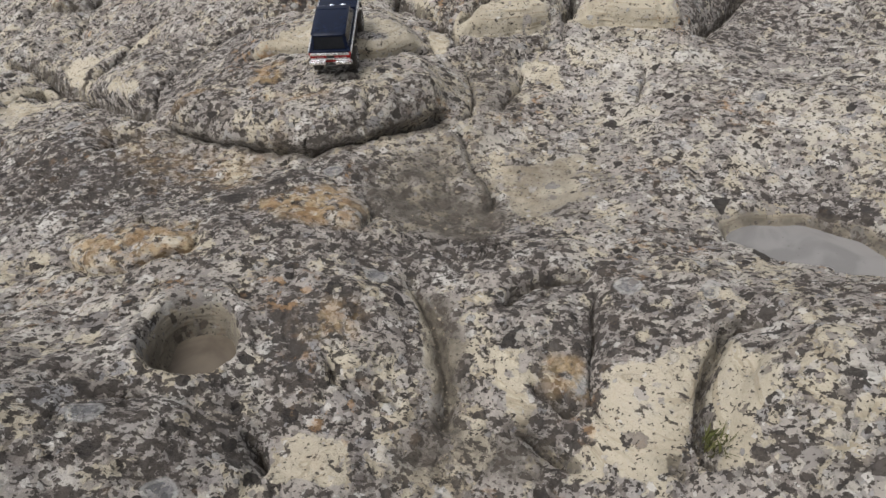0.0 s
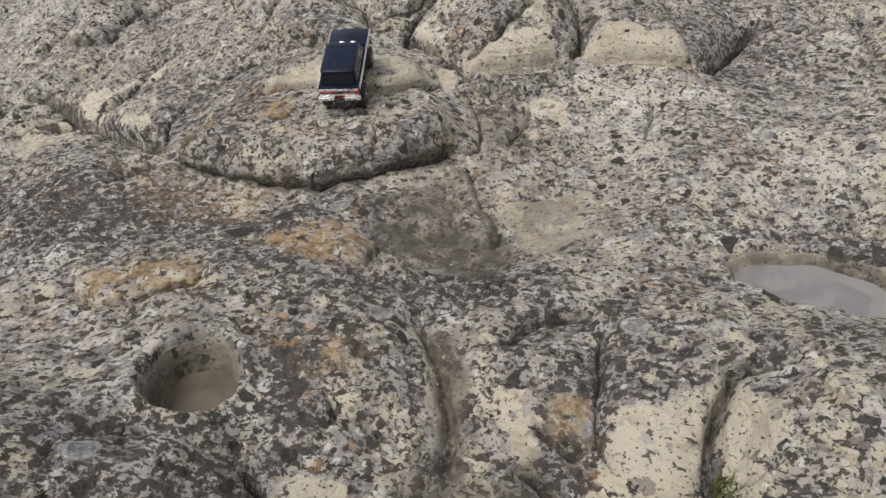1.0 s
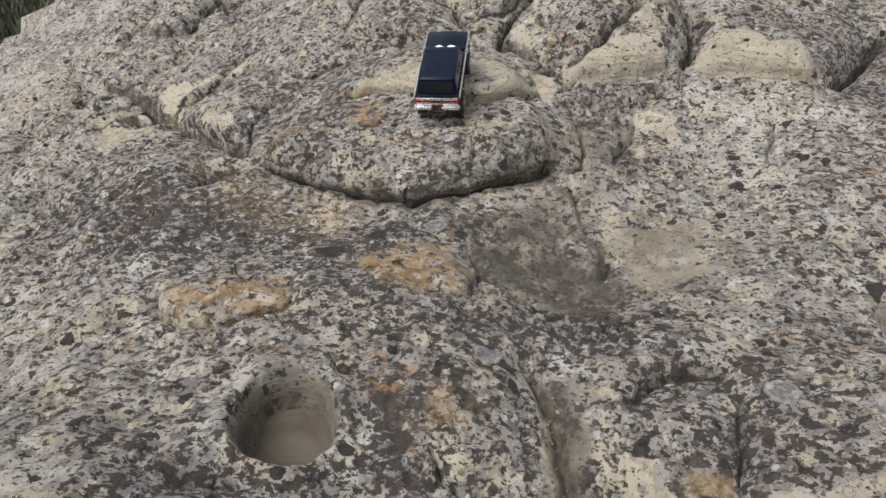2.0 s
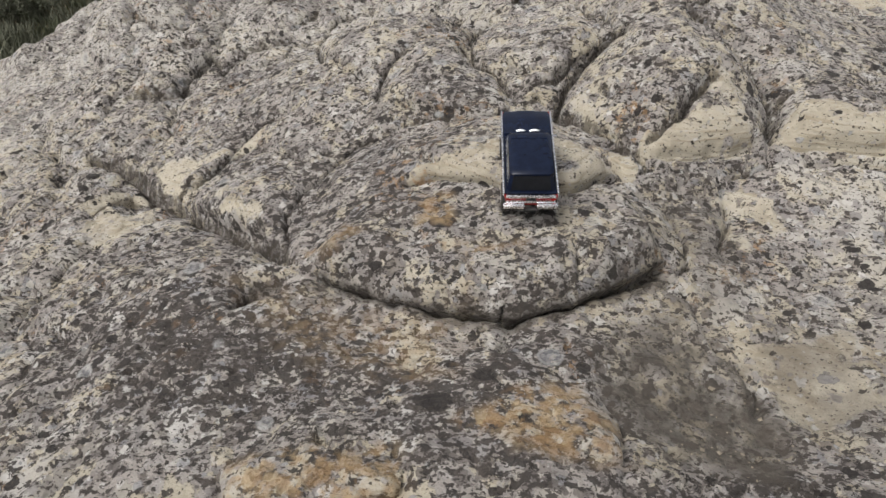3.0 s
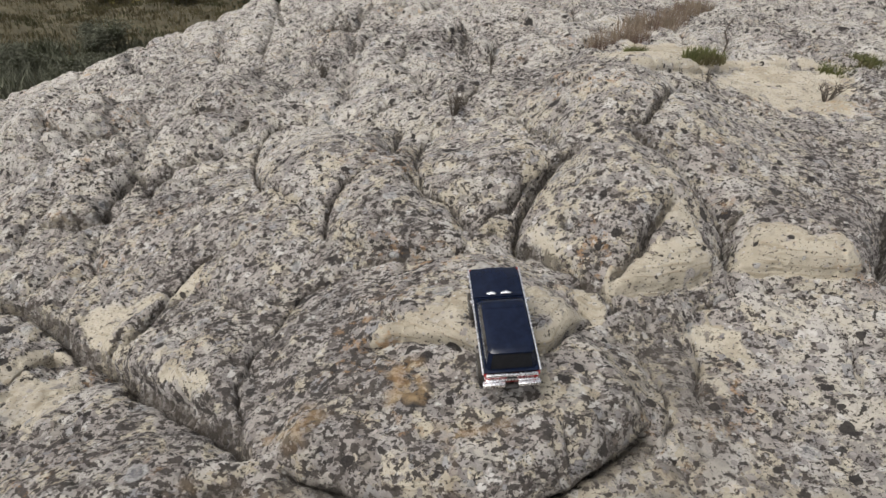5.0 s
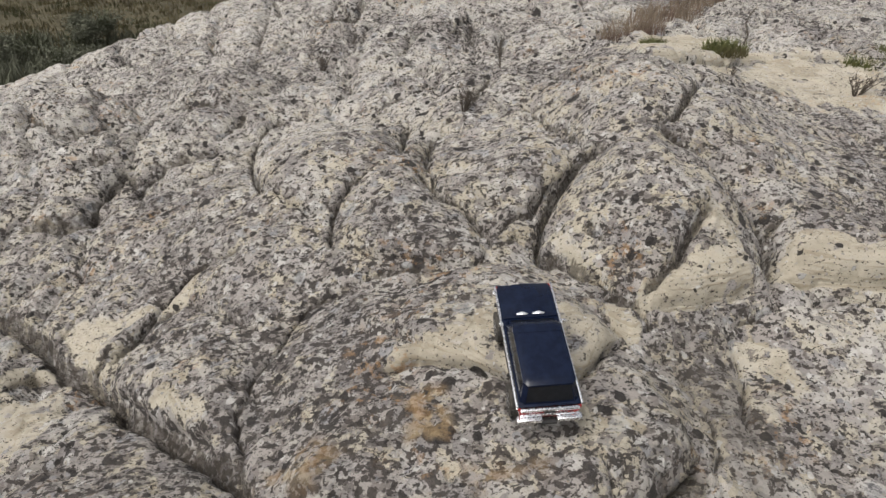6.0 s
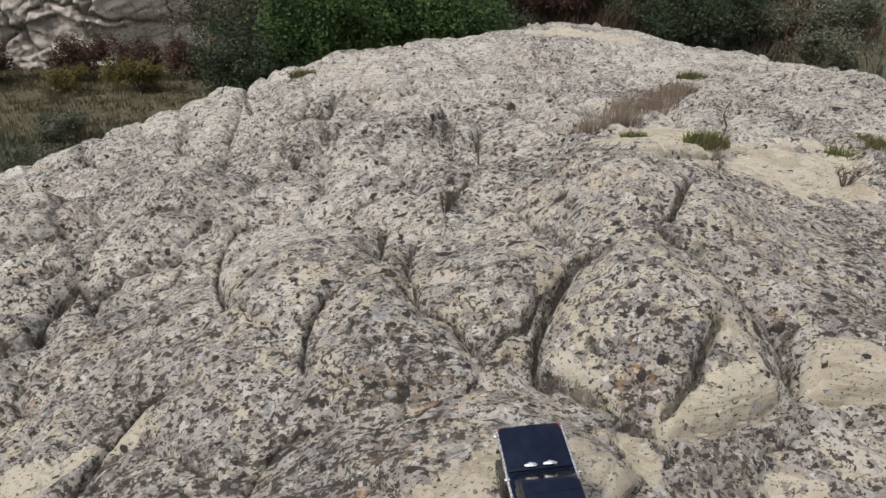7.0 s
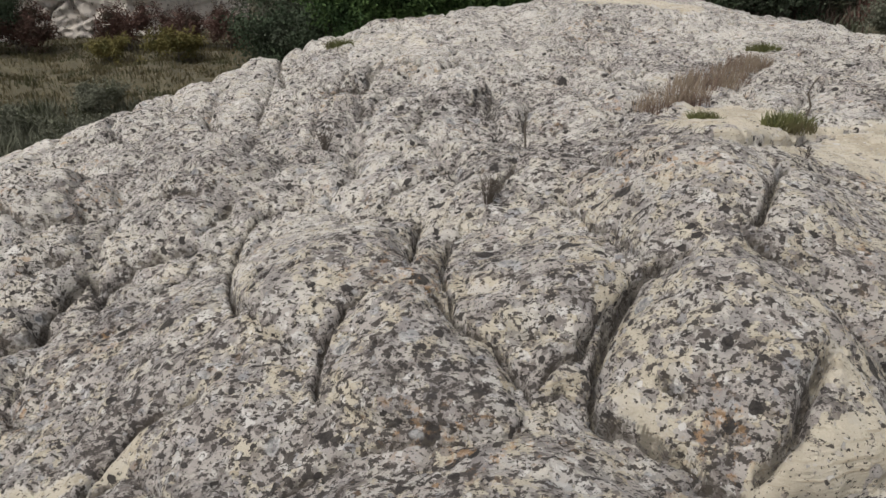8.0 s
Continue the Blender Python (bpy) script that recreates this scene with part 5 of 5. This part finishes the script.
GREEN = leafy("fresh green leaves", (0.040, 0.072, 0.022), (0.075, 0.120, 0.040), (0.030, 0.055, 0.022))
DEEP = leafy("dark green leaves", (0.038, 0.054, 0.032), (0.060, 0.080, 0.046), (0.050, 0.058, 0.040))
GREYLEAF = leafy("grey olive leaves", (0.085, 0.085, 0.060), (0.13, 0.125, 0.092), (0.066, 0.062, 0.048))
SAGE = leafy("grey green sage", (0.10, 0.105, 0.075), (0.155, 0.155, 0.115), (0.075, 0.082, 0.050))
STRAW = leafy("dry olive grass", (0.080, 0.066, 0.034), (0.110, 0.092, 0.050), (0.066, 0.066, 0.034))
RUST = leafy("red brown brush", (0.080, 0.044, 0.036), (0.115, 0.068, 0.055), (0.062, 0.048, 0.036))
YELLOW = leafy("yellow green leaves", (0.115, 0.100, 0.034), (0.155, 0.130, 0.048), (0.080, 0.080, 0.030))
DRY = leafy("russet dry grass", (0.17, 0.125, 0.095), (0.28, 0.23, 0.17), (0.13, 0.085, 0.068))
TUFT = leafy("green cushion leaves", (0.075, 0.085, 0.03), (0.125, 0.125, 0.05), (0.10, 0.085, 0.045))
BARK = plain("grey bark", (0.085, 0.072, 0.06), (0.15, 0.13, 0.11), 25.0, 0.9, 0.0, 0.5, 0.006)
TWIG = plain("dark dry twig", (0.06, 0.048, 0.038), (0.12, 0.10, 0.08), 40.0, 0.9)


def bush(name, height, width, count, leaf, material, seed, label, category="bush", bare=False):
    """A shrub: a few forked limbs and a ragged crown of clumped leaves."""
    rng = np.random.default_rng(seed)
    ob = new(name)
    tagged(ob, label, category)
    limb = bmesh.new()
    tips = []
    for k in range(7):
        q = 6.2832 * k / 7 + rng.uniform(-0.4, 0.4)
        r = width * 0.5 * rng.uniform(0.35, 0.95)
        top = height * rng.uniform(0.55, 0.95) * (1 - 0.25 * r / width)
        pts = [(0.05 * math.cos(q), 0.05 * math.sin(q), -0.1)]
        for i in range(1, 5):
            f = i / 4
            pts.append((r * f**1.3 * math.cos(q) + rng.normal(0, 0.05), r * f**1.3 * math.sin(q) + rng.normal(0, 0.05), top * f))
        tube(pts, [0.05 * height / 3 * (1 - 0.8 * i / 4) for i in range(5)], 6, limb)
        for j in range(5):
            f = rng.uniform(0.35, 0.95)
            base = Vector(pts[2]).lerp(Vector(pts[4]), f)
            way = Vector((rng.normal(0, 0.5), rng.normal(0, 0.5), rng.uniform(0.1, 0.7))) * height * 0.16
            tube([base, base + way * 0.5 + Vector((0, 0, 0.02)), base + way], [0.014 * height / 3, 0.010 * height / 3, 0.004], 5, limb)
            tips.append(base + way)
            tips.append(base + way * 0.6)
        tips.append(Vector(pts[4]))
        tips.append(Vector(pts[3]))
    part("stem", limb, BARK, ob)
    centres = np.array([tuple(t) for t in tips])
    extra = centres[rng.integers(0, len(centres), 60)] + rng.normal(0, 0.13 * width, (60, 3))
    extra[:, 2] = np.clip(extra[:, 2], 0.12 * height, height)
    centres = np.vstack([centres, extra])
    v, f = leaves(centres, 0.055 * width, count, leaf, rng)
    mesh_of("crown", v, f, material, ob)
    return ob


def stand(ob, x, y, turn=0.0, size=1.0, sink=0.05):
    z = float(ground_z(np.array([x]), np.array([y]))[0])
    ob.matrix_world = Matrix.Translation((x, y, z - sink)) @ Matrix.Rotation(radians(turn), 4, "Z") @ Matrix.Diagonal((size, size, size, 1))
    return ob


def again(ob, x, y, turn, size, sink=0.05):
    ob.scale = (size, size, size)
    z = float(ground_z(np.array([x]), np.array([y]))[0])
    return copy_thing(ob, Matrix.Translation((x, y, z - sink)) @ Matrix.Rotation(radians(turn), 4, "Z"))


green = bush("bush", 4.0, 3.2, 24000, 0.055, GREEN, 11, "tall leafy bright green bush behind the outcrop")
deep = bush("bush", 3.6, 3.2, 24000, 0.050, DEEP, 12, "dense dark green bush at the outcrop's far edge")
grey = bush("bush", 4.2, 3.0, 12000, 0.048, GREYLEAF, 13, "thin grey olive bush with bare limbs showing")
rust = bush("bush", 1.7, 2.2, 7000, 0.055, RUST, 14, "low red brown bush below the cliff")
yellow = bush("bush", 1.3, 1.9, 7000, 0.055, YELLOW, 15, "low yellow green bush on the grassy slope")
sage = bush("bush", 1.2, 1.8, 7000, 0.045, SAGE, 16, "low grey green sage bush on the slope")
for ob, spots in (
    (green, [(-1.4, 17.2, 40, 0.9), (0.6, 18.0, 130, 0.95), (1.6, 17.4, 210, 0.85)]),
    (deep, [(2.2, 18.4, 70, 0.85), (7.7, 18.6, 20, 0.95), (9.3, 19.8, 150, 1.0), (-3.0, 18.2, 250, 0.8), (8.4, 22.0, 300, 1.2), (-13.5, 24.5, 10, 0.8)]),
    (grey, [(-3.9, 21.0, 0, 0.85), (-2.7, 20.4, 100, 0.95), (-3.6, 23.8, 200, 1.1), (2.6, 22.5, 60, 1.0), (-2.2, 22.5, 10, 1.2), (-15.5, 26.5, 80, 1.1), (0.6, 24.0, 33, 1.2), (11.5, 23.5, 75, 0.8)]),
    (rust, [(-9.3, 25.3, 0, 0.8), (-7.6, 25.8, 90, 0.75), (-12.4, 24.8, 190, 0.9), (-6.2, 25.4, 240, 0.8), (4.6, 23.5, 0, 1.1), (6.1, 24.5, 90, 1.15), (3.2, 24.5, 200, 1.2), (7.4, 25.5, 30, 1.2), (5.2, 26.5, 140, 1.3)]),
    (yellow, [(-7.2, 23.0, 0, 0.75), (-9.2, 23.2, 90, 0.6), (-2.5, 15.9, 30, 0.55)]),
    (sage, [(11.0, 17.2, 0, 0.9), (12.5, 19.2, 80, 1.1), (10.9, 20.4, 160, 1.0), (14.2, 21.5, 240, 1.2), (9.6, 15.6, 300, 0.8), (16.0, 24.0, 20, 1.2), (13.0, 24.4, 110, 1.2), (-8.2, 15.2, 30, 0.6), (-7.0, 16.6, 140, 0.6), (-9.6, 14.6, 250, 0.65), (-6.4, 14.2, 330, 0.55), (-8.8, 12.8, 10, 0.6)]),
):
    x, y, turn, size = spots[0]
    for x2, y2, t2, s2 in spots[1:]:
        again(ob, x2, y2, t2, s2)
    stand(ob, x, y, turn, size)


def scatter(name, label, category, area, count, per, height, width, material, seed, lean=0.6, spread=0.16):
    """Countless tufts over a stretch of ground, kept off the outcrop: one object."""
    rng = np.random.default_rng(seed)
    x, y = rng.uniform(area[0], area[1], count), rng.uniform(area[2], area[3], count)
    keep = rim(x, y) < -1.1
    x, y = x[keep], y[keep]
    h = height * rng.uniform(0.5, 1.3, len(x))
    x, y, h = np.repeat(x, per), np.repeat(y, per), np.repeat(h, per)
    x, y = x + rng.normal(0, spread, len(x)), y + rng.normal(0, spread, len(x))
    z = ground_z(x, y) - 0.02
    v, f = blades(np.stack([x, y, z], -1), h * rng.uniform(0.5, 1.1, len(x)), width, lean, rng)
    return tagged(mesh_of(name, v, f, material), label, category, kind="stuff")


scatter("dry_grass", "olive and straw coloured dry grass on the slope", "grass", (-17, -1.5, 8, 29), 2600, 22, 0.17, 0.012, STRAW, 21)
scatter("sage_scrub", "grey green sage scrub on the far slopes", "scrub", (5, 34, 9, 42), 3000, 22, 0.42, 0.020, SAGE, 22, 0.8, 0.25)
scatter("sage_scrub", "grey sage scrub along the foot of the outcrop", "scrub", (-12, -4, 7, 17), 1100, 26, 0.34, 0.013, SAGE, 23, 0.8, 0.2)
scatter("brush", "red brown and grey brush on the rising ground", "brush", (-4, 14, 19, 42), 1500, 22, 0.6, 0.022, RUST, 24, 0.7, 0.28)


# the cliff: weathered ledges and blocks, leaning back
def cliff_stone():
    k = Mat("weathered pale cliff stone", 0.95)
    col = k.mix(k.noise(0.7, 6.0, 0.6), (0.40, 0.355, 0.31), (0.58, 0.53, 0.47))
    col = k.mix(k.step(k.noise(2.4, 8.0, 0.7), 0.50, 0.60, 0.0, 0.8), col, (0.27, 0.25, 0.23))
    col = k.mix(k.step(k.noise(5.0, 8.0, 0.7), 0.58, 0.64, 0.0, 0.85), col, (0.08, 0.07, 0.06))
    k.colour(col)
    k.bump(k.noise(5.0, 9.0, 0.7), 0.7, 0.06)
    return k.m


cu, cv = np.meshgrid(np.linspace(0, 1, 300), np.linspace(0, 1, 150), indexing="xy")
cu, cv = cu.ravel(), cv.ravel()
along, high = -24 + 17.2 * cu, -2.4 + 8.5 * cv
q1, q2 = domes(along * 0.62 + 0.2 * fractal(along, high, 2, 4), high * 0.45 + 0.1 * fractal(along * 2, high, 2, 5), 40)
p1, p2 = domes(along * 0.9, high * 2.4 + 0.2 * fractal(along * 2, high * 2, 2, 6), 44)
out = 0.30 * smooth(q2 - q1, 0.0, 0.10) - 0.30 * np.exp(-(q2 - q1) / 0.03) + 0.10 * smooth(p2 - p1, 0.0, 0.08) - 0.10 * np.exp(-(p2 - p1) / 0.03) + 0.25 * lattice(np.floor(along * 0.62), np.floor(high * 0.45), 3)
out = out + 0.16 * fractal(along * 0.6, high * 0.6, 3, 15) + 0.10 * fractal(along * 3, high * 3, 4, 16, 0.6) + 0.16 * np.sign(np.sin(high * 2.6 + fractal(along * 0.5, high * 0.2, 2, 18)))
turn_in = 4.5 * smooth(cu, 0.80, 1.0)
cliff = sheet("cliff", along, 28.4 - out + 0.16 * (high + 2) + turn_in + 0.10 * (along + 9), high, 150, 300, cliff_stone())
tagged(cliff, "pale weathered sandstone cliff with dark cracks behind the scrub", "cliff", kind="structure")


# ---- small plants rooted in the joints of the rock ----
def tuft(name, height, width, count, blade, material, seed, label, category, lean=0.7):
    rng = np.random.default_rng(seed)
    q, r = rng.uniform(0, 6.2832, count), width * 0.5 * np.sqrt(rng.uniform(0, 1, count))
    roots = np.stack([r * np.cos(q), r * np.sin(q), np.full(count, -0.015)], -1)
    v, f = blades(roots, height * rng.uniform(0.45, 1.1, count) * (1 - 0.5 * r / width), blade, lean, rng)
    return tagged(mesh_of(name, v, f, material), label, category)


def plant_on_rock(ob, x, y, turn=0.0, size=1.0):
    return Matrix.Translation((x, y, rock_z(x, y))) @ Matrix.Rotation(radians(turn), 4, "Z") @ Matrix.Diagonal((size, size, size, 1))


russet = tuft("dry_grass_clump", 0.21, 0.36, 260, 0.0032, DRY, 31, "russet dry grass clump rooted in a rock joint", "grass", 0.5)
tagged(russet, group="dry grass clumps in the joint")
for x, y, turn, size in ((1.36, 7.50, 40, 1.05), (1.62, 7.72, 90, 1.15), (1.90, 7.98, 150, 1.15), (2.18, 8.22, 200, 1.0), (2.44, 8.42, 260, 0.95), (2.70, 8.70, 300, 0.9), (1.50, 7.42, 12, 0.8), (2.02, 7.84, 77, 0.85)):
    russet.scale = (size,) * 3
    copy_thing(russet, Matrix.Translation((x, y, rock_z(x, y))) @ Matrix.Rotation(radians(turn), 4, "Z"))
russet.matrix_world = plant_on_rock(russet, 1.12, 7.26, 0, 0.9)
cushion = tuft("cushion_plant", 0.13, 0.34, 420, 0.0045, TUFT, 32, "low olive green cushion plant on pale rock", "plant", 1.1)
for x, y, turn, size in ((2.85, 6.26, 60, 1.1), (1.22, 6.60, 120, 0.65), (3.05, 9.25, 180, 1.0), (-1.56, 11.1, 240, 1.1), (3.1, 6.4, 300, 0.9)):
    cushion.scale = (size,) * 3
    copy_thing(cushion, Matrix.Translation((x, y, rock_z(x, y))) @ Matrix.Rotation(radians(turn), 4, "Z"))
cushion.matrix_world = plant_on_rock(cushion, 1.70, 6.38, 0, 1.0)
weed = tuft("weed", 0.07, 0.10, 90, 0.004, TUFT, 33, "small green weed growing in a dark joint", "weed", 1.0)
weed.matrix_world = plant_on_rock(weed, 0.755, 0.985)


def twigs(name, height, width, stems, seed, label, thick=0.004, forks=2):
    """A dry plant: thin forked stems from one root."""
    rng = np.random.default_rng(seed)
    bm = bmesh.new()
    for k in range(stems):
        q = rng.uniform(0, 6.2832)
        r = width * 0.5 * rng.uniform(0.2, 1.0)
        h = height * rng.uniform(0.55, 1.05)
        a, b = Vector((0.01 * math.cos(q), 0.01 * math.sin(q), -0.02)), Vector((r * math.cos(q), r * math.sin(q), h))
        m = a.lerp(b, 0.5) + Vector((rng.normal(0, 0.1), rng.normal(0, 0.1), 0.05)) * height * 0.4
        tube([a, m, b], [thick, thick * 0.75, thick * 0.3], 5, bm)
        for j in range(forks):
            c = m.lerp(b, rng.uniform(0, 0.7))
            way = Vector((rng.normal(0, 1), rng.normal(0, 1), rng.uniform(0.2, 1))) * height * 0.22
            tube([c, c + way * 0.6, c + way + Vector((0, 0, 0.01))], [thick * 0.6, thick * 0.5, thick * 0.25], 4, bm)
    ob = part(name, bm, TWIG, None, "", 80)
    return tagged(ob, label, "dry plant")


for args, x, y in (
    (("dry_plant", 0.17, 0.16, 26, 41, "grey dry tufted plant rooted in a rock joint", 0.0028, 3), -0.43, 5.56),
    (("dry_plant", 0.16, 0.22, 18, 42, "dark dry twiggy plant in a rock joint", 0.003, 3), -1.46, 7.34),
    (("dry_plant", 0.15, 0.30, 12, 43, "dark branching thorny plant on pale sandy rock", 0.005, 4), 2.34, 5.66),
    (("dry_plant", 0.08, 0.10, 9, 44, "small dry sprig on pale rock", 0.0025, 2), 1.42, 5.72),
):
    ob = twigs(*args)
    ob.matrix_world = plant_on_rock(ob, x, y)
for pts, x, y, label in (
    ([(0, 0, -0.02), (0.02, 0, 0.08), (-0.015, 0.01, 0.17), (0.0, 0.0, 0.24), (0.035, 0, 0.29)], 2.03, 6.72, "bent dark dry stalk standing in the rock"),
    ([(0, 0, -0.02), (0.0, 0, 0.10), (-0.01, 0.0, 0.20), (0.0, 0.01, 0.27)], 0.03, 6.85, "thin dark dry stalk standing in the rock"),
    ([(0, 0, -0.02), (0.0, 0, 0.10), (-0.02, 0.0, 0.18)], -4.0, 8.3, "thin dark dry stalk standing in the rock"),
):
    stalk = part("stalk", tube(pts, [0.010 * (1 - 0.12 * i) for i in range(len(pts))], 6), TWIG, None, "", 80)
    tagged(stalk, label, "stalk")
    stalk.matrix_world = plant_on_rock(stalk, x, y)


# ---- loose grit and small stones lying in the hollows ----
def grit(spots, count, size, seed):
    """Angular crumbs of stone, each a small warped octahedron resting on the rock."""
    rng = np.random.default_rng(seed)
    verts, faces = [], []
    corners = np.array([(1, 0, 0), (0, 1, 0), (-1, 0, 0), (0, -1, 0), (0, 0, 0.8), (0, 0, -0.6)])
    sides = ((0, 1, 4), (1, 2, 4), (2, 3, 4), (3, 0, 4), (1, 0, 5), (2, 1, 5), (3, 2, 5), (0, 3, 5))
    for k in range(count):
        cx, cy, r = spots[int(rng.integers(0, len(spots)))]
        x, y = cx + rng.normal(0, r), cy + rng.normal(0, r)
        s = size * rng.uniform(0.4, 1.0) * (2.2 if rng.random() < 0.06 else 1.0)
        q = rng.uniform(0, 6.2832)
        turn = np.array([(math.cos(q), -math.sin(q), 0), (math.sin(q), math.cos(q), 0), (0, 0, 1)])
        p = (corners * rng.uniform(0.7, 1.3, (6, 3)) * (s, s * 0.8, s * 0.6)) @ turn.T + (x, y, rock_z(x, y) + 0.25 * s)
        verts += p.tolist()
        faces += [[6 * k + i for i in f] for f in sides]
    return verts, faces


GRIT = Mat("grey brown grit", 0.9)
GRIT.colour(GRIT.mix(GRIT.island(), (0.07, 0.058, 0.046), (0.33, 0.28, 0.21)))
v, f = grit([(0.42, 2.45, 0.16), (0.25, 2.3, 0.12), (0.6, 2.7, 0.2), (0.05, 2.1, 0.10), (-0.02, 1.45, 0.05), (0.0, 1.2, 0.05), (0.02, 1.0, 0.05), (0.72, 1.0, 0.06), (0.8, 3.1, 0.25)], 620, 0.006, 51)
tagged(mesh_of("grit", v, f, GRIT.m), "loose grey brown grit and crumbs lying in the hollows", "grit", kind="stuff")
